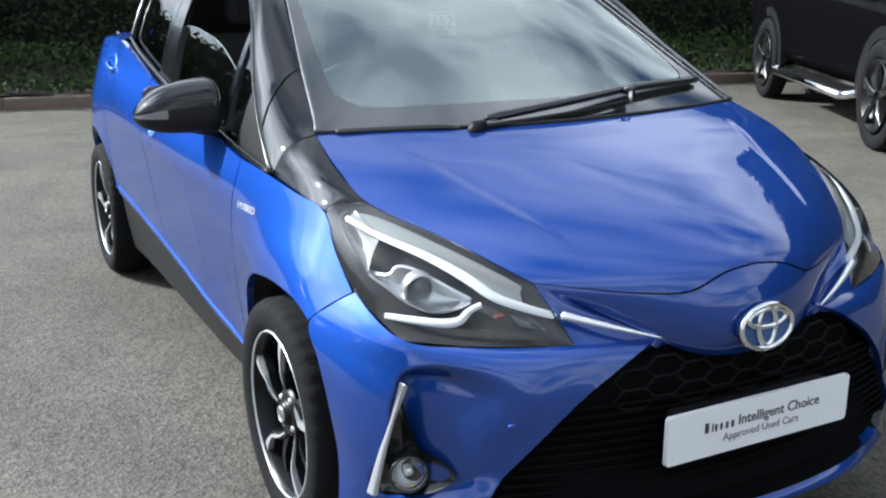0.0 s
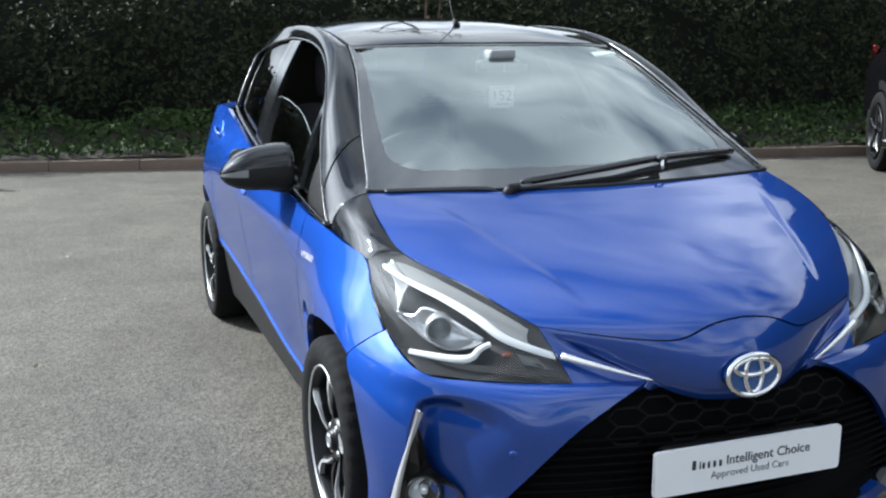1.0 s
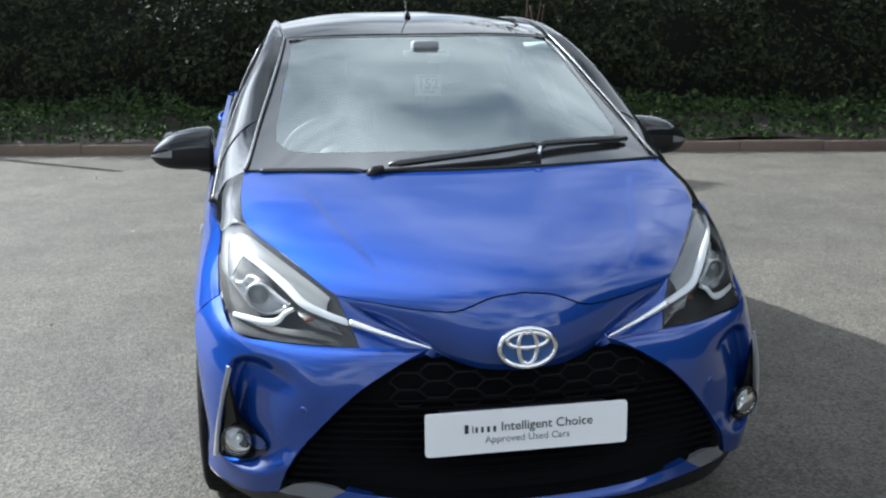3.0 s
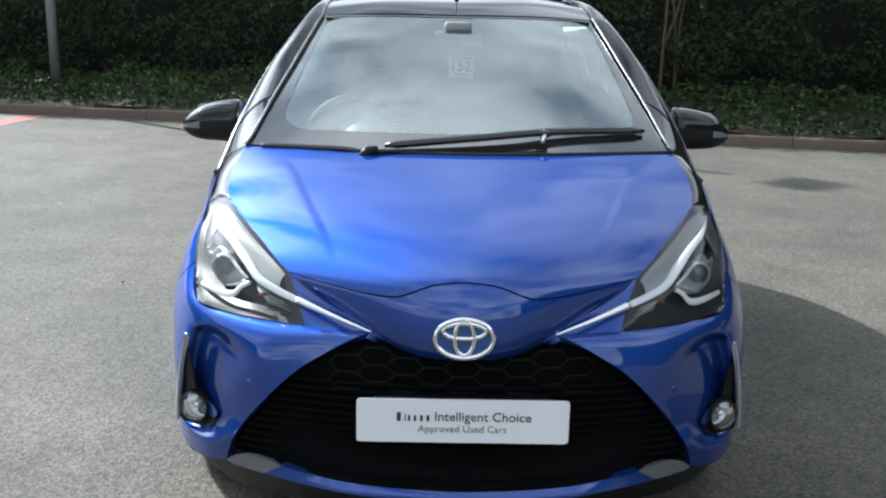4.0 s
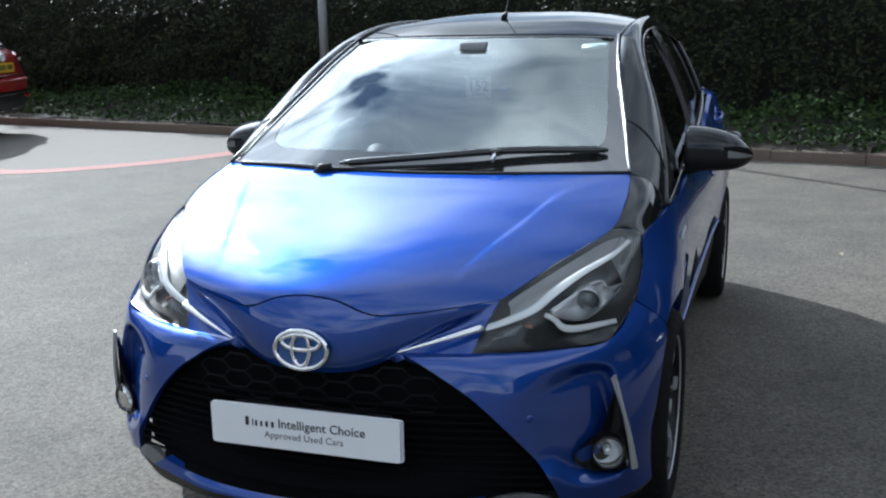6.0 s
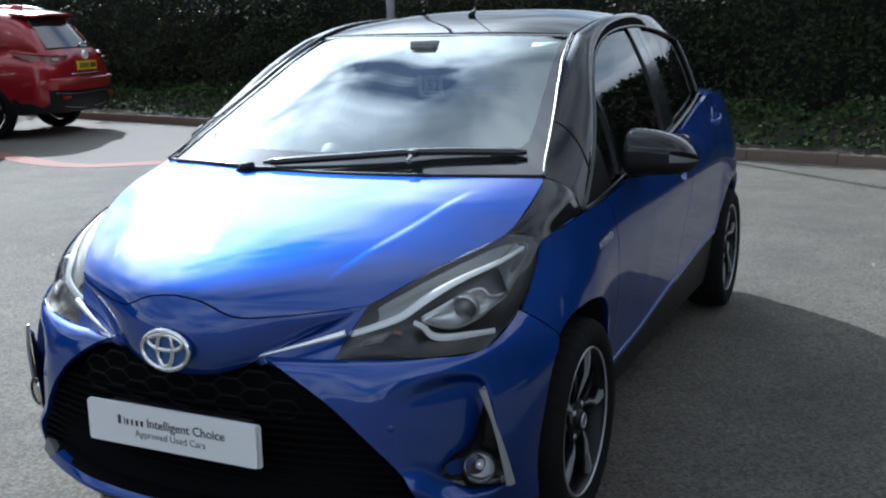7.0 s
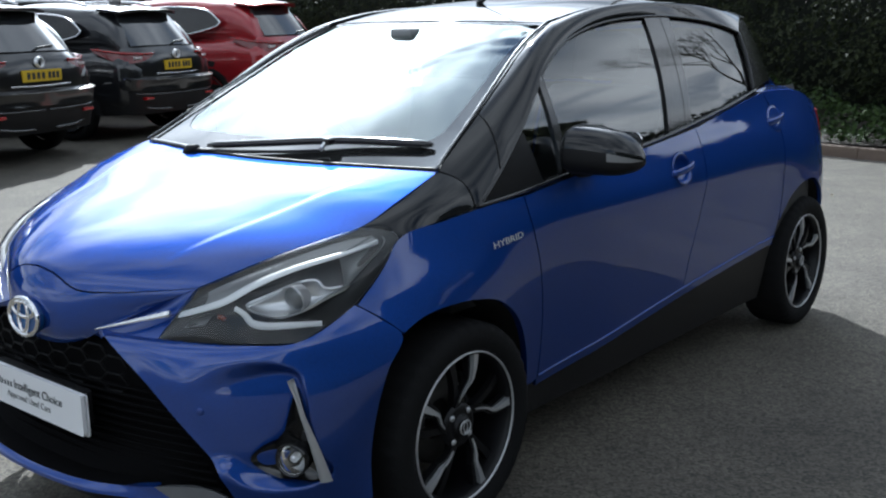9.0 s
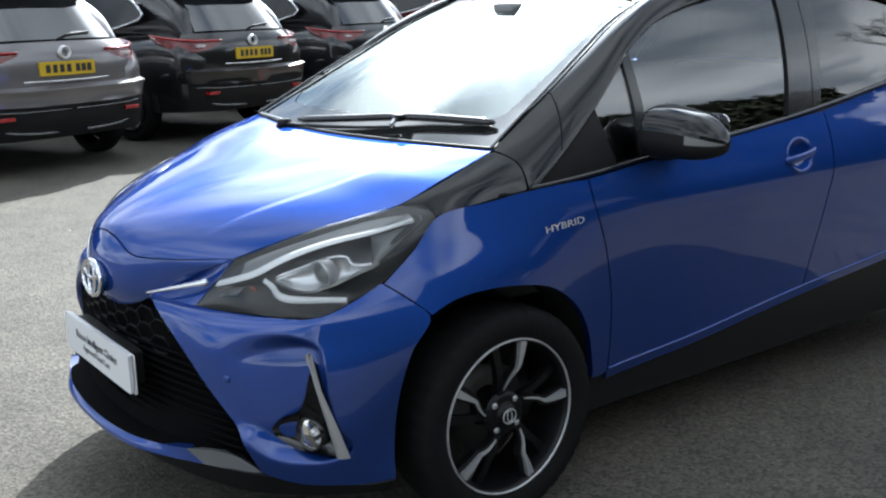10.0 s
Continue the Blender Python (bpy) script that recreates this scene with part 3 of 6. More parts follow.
cell_w, cell_h = 0.096, 0.044
hexes = []
for r in range(-1, 4):
    for c in range(-8, 9):
        cx_, cz_ = c * cell_w * 0.75, 0.530 + (r + 0.5 * (c % 2)) * cell_h
        ring = [(cx_ + a * cell_w / 2, cz_ + b * cell_h / 2) for a, b in ((1, 0), (0.5, 1), (-0.5, 1), (-1, 0), (-0.5, -1), (0.5, -1))]
        top = 0.598 + 1.1 * cx_ * cx_
        if all(inside_grille(x, z) for x, z in ring) and cz_ < min(top - 0.004, 0.632) and cz_ > 0.52:
            hexes.append([(x, grille_y(x) + 0.004 + 0.10 * max(0, z - 0.56), z) for x, z in ring])
for h in hexes:
    hp = np.array(h)
    part("honeycomb_cell", tube(hp, 0.0034, 6, close=True, up=(0, 1, 0)), MESHBLACK, grille)
for z in np.arange(0.298, 0.525, 0.0205):
    lim = float(np.interp(z, edge[::-1, 2], edge[::-1, 0])) - 0.02
    xs = np.linspace(-lim, lim, 31)
    part("slat", tube(np.c_[xs, grille_y(xs) + 0.004, np.full(31, z)], 0.0060, 6, flat=0.7), GRILLE, grille)
# number plate holder and plate
plate = part("number_plate", prism([(x, z + 0.457) for x, z in rounded(0.52, 0.111, 0.008)], -0.010, 0.0), WHITE, car, "white dealer plate with dark lettering", smooth=False)
part("plate_backing", prism([(x + 0.004, z + 0.453) for x, z in rounded(0.52, 0.111, 0.008)], 0.003, 0.007), WHITE, plate, "second plate behind the first", smooth=False)
part("plate_holder", prism([(x, z + 0.457) for x, z in rounded(0.44, 0.09, 0.006)], 0.008, 0.045), PLASTIC, car, "black plate holder", smooth=False)
up_front = Matrix(((1, 0, 0, 0), (0, 0, -1, 0), (0, 1, 0, 0), (0, 0, 0, 1)))
words("Intelligent Choice", 0.0335, INK, "plate_lettering", plate, Matrix.Translation((0.0498, -0.0105, 0.469)) @ up_front)
for x, w, h in ((-0.1565, 0.010, 0.023), (-0.1405, 0.003, 0.019), (-0.1310, 0.006, 0.0155), (-0.1165, 0.006, 0.0155), (-0.1010, 0.007, 0.0155), (-0.0850, 0.007, 0.0155)):
    part("plate_bar", prism([(x + a, 0.4575 + h / 2 + b) for a, b in rounded(w, h, 0.0015, 2)], -0.0112, -0.0098), INK, plate, smooth=False)
words("Approved Used Cars", 0.0255, GREYINK, "plate_lettering", plate, Matrix.Translation((0.0, -0.0105, 0.437)) @ up_front)

# badge: three chrome ovals on blue
badge = part("badge", prism(ellipse(0.071, 0.048), -0.003, 0.010), LOGOBLUE, car, "oval chrome badge on dark blue ground", smooth=False)
badge.matrix_basis = pose(0, 0.008, 0.667, -4)
for n, (a, b, cz_, r) in enumerate(((0.071, 0.048, 0, 0.0068), (0.0235, 0.043, 0.002, 0.0062), (0.052, 0.019, 0.019, 0.0062))):
    part("badge_ring", tube([(x, -0.007, z + cz_) for x, z in ellipse(a, b, 48)], r, 8, close=True, up=(0, 1, 0)), CHROME, badge, "chrome badge ring")
si = np.unravel_index(np.argmin(np.hypot(cheek[..., 0] - 0.550, cheek[..., 2] - 0.495)), cheek.shape[:2])
SENSOR = cheek[si] + outward(cheek)[si] * 0.0005
pair("parking_sensor", moved(lathe([(0.0, 0.0), (0.002, 0.008), (0.0, 0.0095), (-0.006, 0.0095)], 20), Matrix.Translation(Vector(SENSOR)) @ pose(0, 0, 0, 0, 0, -62)), BLUE, bumper)

# fog lamp corners
for sgn in (1, -1):
    fix = (lambda vf: vf) if sgn > 0 else flipped
    outl = curve([(0.741, 0.565), (0.752, 0.47), (0.768, 0.375), (0.772, 0.318), (0.735, 0.318), (0.690, 0.328), (0.645, 0.372), (0.668, 0.410), (0.705, 0.436), (0.724, 0.50)], 60)
    yy = lambda x, z: 0.268 + (x - 0.72) * 0.85 + (z - 0.375) * -0.06
    ins = np.array([(0.722, 0.39)])
    rows = [ins + (outl - ins) * s for s in (0.02, 0.25, 0.5, 0.75, 0.93, 1.0)]
    dep = [0.022, 0.02, 0.016, 0.010, 0.004, -0.010]
    V = np.concatenate([np.c_[r[:, 0], yy(r[:, 0], r[:, 1]) + d + 0.004, r[:, 1]] for r, d in zip(rows, dep)])
    F = [(i * 60 + j, i * 60 + (j + 1) % 60, (i + 1) * 60 + (j + 1) % 60, (i + 1) * 60 + j) for i in range(5) for j in range(60)]
    fog = part("fog_lamp", fix((V, F)), GLOSSBLACK, car, "round fog lamp in gloss black bezel")
    m = pose(0.722, 0.262, 0.373, 0, 0, -72)
    part("fog_lamp_ring", fix(moved(lathe([(-0.03, 0.041), (0.006, 0.043), (0.008, 0.040), (0.004, 0.037), (-0.02, 0.036)], 32), m)), GLOSSBLACK, fog)
    part("fog_lamp_reflector", fix(moved(lathe([(-0.034, 0.001), (-0.032, 0.012), (-0.024, 0.024), (-0.010, 0.0345), (0.002, 0.037)], 32), m)), LAMPSILVER, fog, "silver reflector bowl")
    part("fog_lamp_bulb_cap", fix(moved(lathe([(-0.03, 0.010), (-0.008, 0.010), (-0.005, 0.007), (-0.004, 0.0005)], 20), m)), LAMPSILVER, fog)
    part("fog_lamp_lens", fix(moved(lathe([(0.010, 0.0005), (0.009, 0.015), (0.006, 0.028), (0.001, 0.037)], 32), m)), LENS, fog, "clear round lens")
    bar_o = curve([(0.731, 0.268, 0.580), (0.753, 0.285, 0.50), (0.772, 0.312, 0.41), (0.786, 0.342, 0.312)], 30) + (0.004, -0.010, 0)
    wdt = np.linspace(0.003, 0.036, 30)[:, None]
    bar_i = bar_o + wdt * np.array((-0.30, -0.90, 0.12))
    top_ = np.stack([bar_i + (-0.004, 0.006, 0), bar_i, (bar_i + bar_o) / 2 + (0.003, -0.004, 0), bar_o], 1)
    part("fog_lamp_chrome_blade", fix(sheet(top_, 0.01)), SILVER, fog, "satin chrome blade")

# headlamps
lamp = coons([LAMP_LOW, (0.60, 0.224, 0.652), LAMP_OUT], [LAMP_IN, (0.56, 0.372, 0.834), LAMP_TOP], [LAMP_LOW, LAMP_MID, LAMP_IN],
             [LAMP_OUT, (0.733, 0.385, 0.684), LAMP_SHUT, (0.760, 0.550, 0.790), LAMP_TIP, (0.712, 0.618, 0.884), LAMP_TOP], 60, 40)
lamp = swell(lamp, 0.052, 0.75, 0.8)
lampN = outward(lamp)


def on_lamp(uvs, n, depth):
    q = curve([(a, b, 0) for a, b in uvs], n)
    j = q[:, 0] * (lamp.shape[1] - 1)
    i = q[:, 1] * (lamp.shape[0] - 1)
    i0, j0 = np.clip(i.astype(int), 0, lamp.shape[0] - 2), np.clip(j.astype(int), 0, lamp.shape[1] - 2)
    a, b = (i - i0)[:, None], (j - j0)[:, None]

    def pick(G):
        return (1 - a) * ((1 - b) * G[i0, j0] + b * G[i0, j0 + 1]) + a * ((1 - b) * G[i0 + 1, j0] + b * G[i0 + 1, j0 + 1])

    return pick(lamp) - pick(lampN) * depth, pick(lampN)


UPPER_BAR = [(0.0, 0.50), (0.12, 0.485), (0.25, 0.50), (0.36, 0.63), (0.50, 0.70), (0.71, 0.73), (0.90, 0.785)]
LOWER_BAR = [(0.36, 0.36), (0.46, 0.26), (0.56, 0.165), (0.68, 0.14), (0.96, 0.175)]
PROJ = np.array((0.646, 0.352, 0.741))
LID_UP = [(0.40, 0.40), (0.50, 0.49), (0.60, 0.555), (0.69, 0.55), (0.77, 0.47), (0.83, 0.455), (0.90, 0.475)]
LID_LOW = [(0.40, 0.39), (0.50, 0.29), (0.60, 0.235), (0.70, 0.225), (0.77, 0.29), (0.82, 0.38), (0.90, 0.465)]


def ribbon(uvs, n, depth, width, proud):
    c, nn = on_lamp(uvs, n, depth)
    t = np.gradient(c, axis=0)
    t /= np.linalg.norm(t, axis=1, keepdims=True)
    w = np.cross(t, nn)
    width = np.broadcast_to(np.array(width, float), (n,))[:, None]
    return np.stack([c - w * width, c - w * width * 0.8 + nn * proud, c + w * width * 0.8 + nn * proud, c + w * width], 1)


def lamp_patch(A, B, n, m, depth, hollow=0.0):
    """A piece of the lamp inside; hollow sinks its middle."""
    rows = [on_lamp([tuple(a) for a in curve([(p[0], p[1], 0) for p in A], 12)[:, :2] * (1 - k) + curve([(p[0], p[1], 0) for p in B], 12)[:, :2] * k], n, depth + hollow * math.sin(math.pi * k) ** 0.7 * np.sin(np.linspace(0, np.pi, n))[:, None] ** 0.5)[0] for k in np.linspace(0, 1, m)]
    return np.stack(rows, 0)


for sgn in (1, -1):
    fix = (lambda vf: vf) if sgn > 0 else flipped
    lu, lv = uv(lamp)
    hole = np.exp(-(((lamp - PROJ)[..., (0, 2)] / (0.07, 0.05)) ** 2).sum(-1))
    bowl = lamp - lampN * (0.004 + 0.052 * (np.sin(np.pi * lu) * np.sin(np.pi * lv)) ** 0.6 + 0.030 * hole)[..., None]
    head = part("headlamp", fix(sheet(bowl, 0.0)), LAMPDARK, car, "swept-back headlamp with black housing")
    part("lamp_upper_trim", fix(sheet(lamp_patch(UPPER_BAR[1:], [(0.06, 0.985), (0.5, 0.985), (0.985, 0.985)], 40, 8, 0.017), 0.0)), LAMPGREY, head, "grey upper trim")
    part("lamp_reflector", fix(sheet(lamp_patch(LID_LOW, LID_UP, 48, 14, 0.026, 0.022), 0.006)), LAMPEYE, head, "silver eye-shaped reflector")
    part("outer_reflector", fix(sheet(lamp_patch([(0.865, 0.47), (0.885, 0.46)], [(0.70, 0.76), (0.965, 0.89)], 16, 16, 0.014, 0.020), 0.0)), LAMPSATIN, head, "satin silver outer reflector")
    part("position_lamp", fix(sheet(lamp_patch([(0.09, 0.20), (0.25, 0.17)], [(0.11, 0.36), (0.24, 0.33)], 10, 8, 0.022, 0.010), 0.0)), LAMPSATIN, head, "small dull silver position lamp")
    part("reflector_lid", fix(sheet(ribbon(LID_UP, 40, 0.028, np.r_[np.linspace(0.002, 0.005, 20), np.linspace(0.005, 0.003, 20)], 0.004), 0.008)), LAMPEYE, head)
    part("daytime_light_bar", fix(sheet(ribbon(UPPER_BAR, 60, 0.010, np.r_[np.linspace(0.0085, 0.0120, 26), np.linspace(0.0120, 0.005, 34)], 0.003), 0.012)), DRL, head, "white light bar")
    part("lower_light_bar", fix(sheet(ribbon(LOWER_BAR, 40, 0.012, np.r_[np.linspace(0.006, 0.0095, 20), np.linspace(0.0095, 0.0065, 20)], 0.003), 0.012)), DRL, head, "white light bar")
    part("indicator", fix(sheet(ribbon([(0.27, 0.30), (0.31, 0.27), (0.35, 0.22)], 20, 0.03, 0.006, 0.003), 0.01)), mat("amber_lens", (0.16, 0.035, 0.02), 0.2, coat=1.0) if sgn > 0 else bpy.data.materials["amber_lens"], head, "amber indicator")
    m = Matrix.Translation(PROJ) @ pose(0, 0, 0, 0, 8, -78)
    part("projector_shroud", fix(moved(lathe([(-0.03, 0.037), (0.000, 0.0385), (0.004, 0.0365), (0.001, 0.033), (-0.012, 0.029)], 40), m)), LAMPEYE, head, "silver projector ring")
    part("projector_lens", fix(moved(lathe([(0.008, 0.0005), (0.0055, 0.013), (-0.001, 0.023), (-0.010, 0.0295)], 36), m)), mat("projector_glass", (0.10, 0.11, 0.115), 0.05, coat=1.0) if sgn > 0 else bpy.data.materials["projector_glass"], head, "round projector lens")
    lens = part("lamp_lens", fix(sheet(lamp, 0.01)), LENS, head, "clear lamp cover")
    lens.visible_shadow = False

# wings and doors
wing_top = [LAMP_SHUT[1:], (0.552, 0.790), LAMP_TIP[1:], (0.78, 0.884), (0.925, 0.900), (1.118, 0.908)]
wing_low = [(0.560, 0.640), *ARCH_F[5:-1], (1.170, 0.312), (1.229, 0.316)]
wing = lifted(wing_top, wing_low, [(0.468, 0.722), (0.515, 0.684), (0.560, 0.640)], gap(DOOR_F[:-1], -0.005) + [(1.229, 0.316)], 90, 60)
pair("front_wing", sheet(wing, 0.02), BLUE, car)
HANDLES = ((2.055, 0.880), (2.95, 0.985))


def holed(vf, centre, r=0.043):
    """Takes out the faces round a handle's hollow."""
    v = np.asarray(vf[0])
    near = np.hypot((v[:, 1] - centre[0]) / 1.22, v[:, 2] - centre[1]) < r
    return vf[0], [f for f in vf[1] if not near[list(f)].any()]


fdoor = lifted([(1.123, 0.908), *BELT[2:4], (2.227, 1.005)], CREASE[:3], DOOR_F, gap(DOOR_M, -0.004), 130, 80)
fd = pair("front_door", holed(sheet(fdoor, 0.02), HANDLES[0]), BLUE, car)
rdoor = lifted([(2.236, 1.006), (2.55, 1.052), (2.885, 1.098)], [(2.179, 0.409), (2.70, 0.452), (2.96, 0.475)], gap(DOOR_M, 0.002),
               [(2.885, 1.098), (2.975, 0.95), (2.985, 0.75), (2.985, 0.56), (2.96, 0.475)], 90, 80)
rd = pair("rear_door", sheet(rdoor, 0.02), BLUE, car)
quarter = lifted([(2.892, 1.100), (3.3, 1.078), (3.56, 1.005), (3.79, 0.900)], [(2.995, 0.545), *ARCH_R[3:], (3.80, 0.26)], [(2.892, 1.100), (2.982, 0.95), (2.992, 0.75), (2.995, 0.545)],
                 [(3.79, 0.900), (3.82, 0.7), (3.80, 0.26)], 70, 40)
pair("rear_quarter", sheet(quarter, 0.02), BLUE, car)
sill = lifted([(y, z - 0.003) for y, z in CREASE], [(y, z - 0.032) for y, z in CREASE], [(1.236, 0.319), (1.236, 0.290)], [(2.965, 0.472), (2.965, 0.443)], 60, 6, d=-0.004)
pair("sill_panel", sheet(sill, 0.01), BLUE, car)
skirt = lifted([(1.176, 0.306), *[(y, z - 0.030) for y, z in CREASE]], [(1.176, 0.19), (2.05, 0.19), (2.945, 0.20)], [(1.176, 0.306), (1.176, 0.19)], [(2.965, 0.445), (2.955, 0.36), (2.945, 0.20)], 60, 14, d=-0.014)
sk = pair("side_skirt", sheet(skirt, 0.03), PLASTIC, car, "black plastic side skirt")
cr_ = on_side([(y, z + 0.002) for y, z in CREASE], 50, d=0.001)
pair("sill_edge", tube(cr_, 0.005, 8), BLUE, sk)

# wheel housings, closed out to the arch edges, and the tray under the engine
for outline, yc in ((ARCH_F, 0.815), (ARCH_R, 3.32)):
    lip_ = on_side(outline, 48, d=-0.016) + (0, 0, 0.004)
    V = np.stack([lip_, lip_ * (0, 1, 1) + (0.74, 0, 0), lip_ * (0, 1, 1) + (0.50, 0, 0)], 0)
    mid_ = np.array((0.50, yc, 0.28))
    wall_ = np.stack([V[2], V[2] * 0.5 + mid_ * 0.5, V[2] * 0.05 + mid_ * 0.95], 0)
    pair("wheel_housing", join(sheet(V, 0), sheet(wall_, 0)), DARK, car)
part("engine_tray", box(-0.50, 0.50, 0.16, 1.0, 0.20, 0.24), DARK, car, "black tray under the engine")

# cowl trim between lamp and door, A pillar and roof frame, in black
cowl = coons([LAMP_TOP, (0.690, 0.705, 0.938), SCREEN_LOW], [LAMP_TIP, (0.766, 0.78, 0.886), (0.776, 0.925, 0.902)],
             [LAMP_TOP, (0.713, 0.622, 0.883), LAMP_TIP], [SCREEN_LOW, (0.735, 0.925, 0.965), (0.776, 0.925, 0.902)], 40, 24)
cowl = swell(cowl, 0.008, 0.3, 1.0)
pair("cowl_trim", sheet(cowl[:, :-1], 0.012), BLACKP, car, "gloss black corner trim")
upper = on_side(WINDOW_TOP, 120, glass_x, 0.004)
upper[0] = (0.776, 0.925, 0.902)
inner = np.concatenate([curve(SCREEN_SIDE, 60), curve(ROOF_SIDE, 80)[1:]])
frame_p = coons(inner, upper, [SCREEN_LOW, (0.735, 0.925, 0.965), (0.776, 0.925, 0.902)], [ROOF_SIDE[-1], (0.50, 3.20, 1.385), tuple(upper[-1])], 130, 18)
fu, fv = uv(frame_p)
frame_p = frame_p + outward(frame_p) * (0.014 * np.sin(np.pi * fv) ** 0.8 * np.clip(fu / 0.1, 0, 1))[..., None]
side_frame = pair("pillar_frame", sheet(frame_p, 0.02), BLACKP, car, "black roof frame and pillar")
mould = inner + (0.004, 0, 0.006)
pair("roof_moulding", tube(mould[:60] + (-0.004, -0.006, 0), 0.0045, 8), PILLARTRIM, side_frame, "shiny moulding beside the windscreen")
pair("roof_moulding", tube(mould[58:], 0.004, 6), FRIT, side_frame)
cpil = coons([tuple(upper[-1]), (0.632, 2.985, 1.23), (0.700, 2.935, 1.10)], [ROOF_SIDE[-1], (0.45, 3.58, 1.25), (0.46, 3.73, 1.085)],
             [tuple(upper[-1]), (0.50, 3.20, 1.385), ROOF_SIDE[-1]], [(0.700, 2.935, 1.10), (0.60, 3.35, 1.115), (0.46, 3.73, 1.085)], 24, 30)
pair("rear_pillar", sheet(cpil, 0.02), GLOSSBLACK, car, "gloss black rear pillar")
shelf = coons(on_side([(2.892, 1.100), (3.3, 1.078), (3.56, 1.005), (3.79, 0.900)], 12), [(0.70, 2.92, 1.095), (0.60, 3.35, 1.100), (0.46, 3.74, 1.065)], [tuple(on_side([(2.892, 1.1), (2.9, 1.1)], 2)[0]), (0.70, 2.92, 1.095)],
              [tuple(on_side([(3.79, 0.900), (3.79, 0.895)], 2)[0]), (0.46, 3.74, 1.065)], 24, 8)
pair("rear_shoulder", sheet(swell(shelf, 0.008), 0.0), BLUE, car)
pair("boot_lining", sheet(shelf + (-0.012, -0.030, -0.016), 0.0), INTERIOR, car, "dark lining of the boot")
roof = coons([(0, 1.600, 1.405), (0.28, 1.615, 1.404), SCREEN_TOP], [(0, 3.55, 1.405), (0.25, 3.52, 1.403), ROOF_SIDE[-1]],
             [(0, 1.600, 1.405), (0, 1.85, 1.452), (0, 2.25, 1.490), (0, 2.7, 1.494), (0, 3.1, 1.470), (0, 3.55, 1.405)], ROOF_SIDE, 40, 60)
roof = swell(roof, 0.012, 1.0, 0.6)
part("roof", sheet(whole(roof), 0.02), BLACKP, car, "gloss black roof")
spoil = coons([(0, 3.48, 1.426), (0.42, 3.38, 1.404)], [(0, 3.66, 1.405), (0.25, 3.63, 1.40), (0.40, 3.52, 1.388)], [(0, 3.48, 1.426), (0, 3.66, 1.405)], [(0.42, 3.38, 1.404), (0.40, 3.52, 1.388)], 20, 8)
part("roof_spoiler", sheet(whole(swell(spoil, 0.01)), 0.03), BLACKP, car)
tail = coons([(0, 3.52, 1.39), (0.25, 3.50, 1.385), (0.41, 3.44, 1.37)], [(0, 3.895, 0.25), (0.4, 3.88, 0.25), (0.62, 3.83, 0.25)],
             [(0, 3.52, 1.39), (0, 3.74, 1.10), (0, 3.85, 0.75), (0, 3.895, 0.25)], [(0.41, 3.44, 1.37), (0.46, 3.74, 1.09), (0.585, 3.83, 0.900), (0.655, 3.855, 0.7), (0.62, 3.83, 0.25)], 30, 40)
part("tailgate", sheet(whole(tail), 0.02), BLUE, car)
lampb = lifted([(3.60, 0.985), (3.78, 0.900)], [(3.70, 0.78), (3.81, 0.78)], [(3.60, 0.985), (3.70, 0.78)], [(3.78, 0.900), (3.81, 0.78)], 8, 12, d=0.008)
TAILRED = mat("tail_lamp_red", (0.35, 0.01, 0.012), 0.15, coat=1.0)
pair("tail_lamp", sheet(lampb, 0.02), TAILRED, car, "red tail lamp")
part("aerial", join(tube(curve([(0.0, 1.98, 1.478), (0.0, 2.06, 1.60), (0.0, 2.15, 1.75)], 12), np.linspace(0.0035, 0.002, 12), 6),
                    tube([(0, 1.95, 1.466), (0, 1.98, 1.482), (0, 1.99, 1.494)], (0.013, 0.009, 0.003), 10)), PLASTIC, car, "black roof aerial")

# windscreen, with its black band, and the side windows
screen = coons([(0, 0.815, 0.990), (0.3, 0.830, 0.992), (0.52, 0.862, 0.995), (0.668, 0.892, 1.000)], [(0, 1.602, 1.400), (0.28, 1.617, 1.399), (0.508, 1.664, 1.390)],
               [(0, 0.815, 0.990), (0, 1.20, 1.215), (0, 1.602, 1.400)], [tuple(np.array(p) + (-0.006, 0, -0.003)) for p in SCREEN_SIDE], 40, 50)
screen = swell(screen, 0.012, 1.0, 1.0)
ws = part("windscreen", sheet(whole(screen), 0.0), SCREEN, car, "sloping tinted windscreen")
ws.visible_shadow = False
deep = screen + outward(screen) * 0.0020
gu, gv = np.meshgrid(np.linspace(0, 1, 60), np.linspace(0, 1, 8))
low_in = 0.115 + 0.10 * np.clip((gu - 0.70) / 0.22, 0, 1) ** 3
part("screen_band", sheet(whole(pick(deep, gu, gv * low_in)), 0.0), SCREENBAND, ws, "black screen band")
part("screen_band", sheet(whole(deep[-2:]), 0.0), SCREENBAND, ws)
gu, gv = np.meshgrid(np.linspace(0, 1, 8), np.linspace(0.0, 0.985, 60))
side_in = 0.045 + 0.065 * (1 - gv) ** 1.5 + 0.06 * np.clip((0.24 - gv) / 0.13, 0, 1) ** 2
pair("screen_band", sheet(pick(deep - outward(screen) * 0.0008, 1 - side_in * (1 - gu), gv), 0.0), SCREENBAND, ws)
shoulder = coons([HOOD_REAR[0], *HOOD_REAR[1:3], (0.668, 0.880, 0.992)], [(0, 0.84, 0.985), (0.3, 0.855, 0.985), (0.52, 0.885, 0.988), (0.668, 0.905, 0.99)],
                 [HOOD_REAR[0], (0, 0.84, 0.985)], [(0.668, 0.880, 0.992), (0.668, 0.905, 0.99)], 40, 5) + (0, 0.004, -0.012)
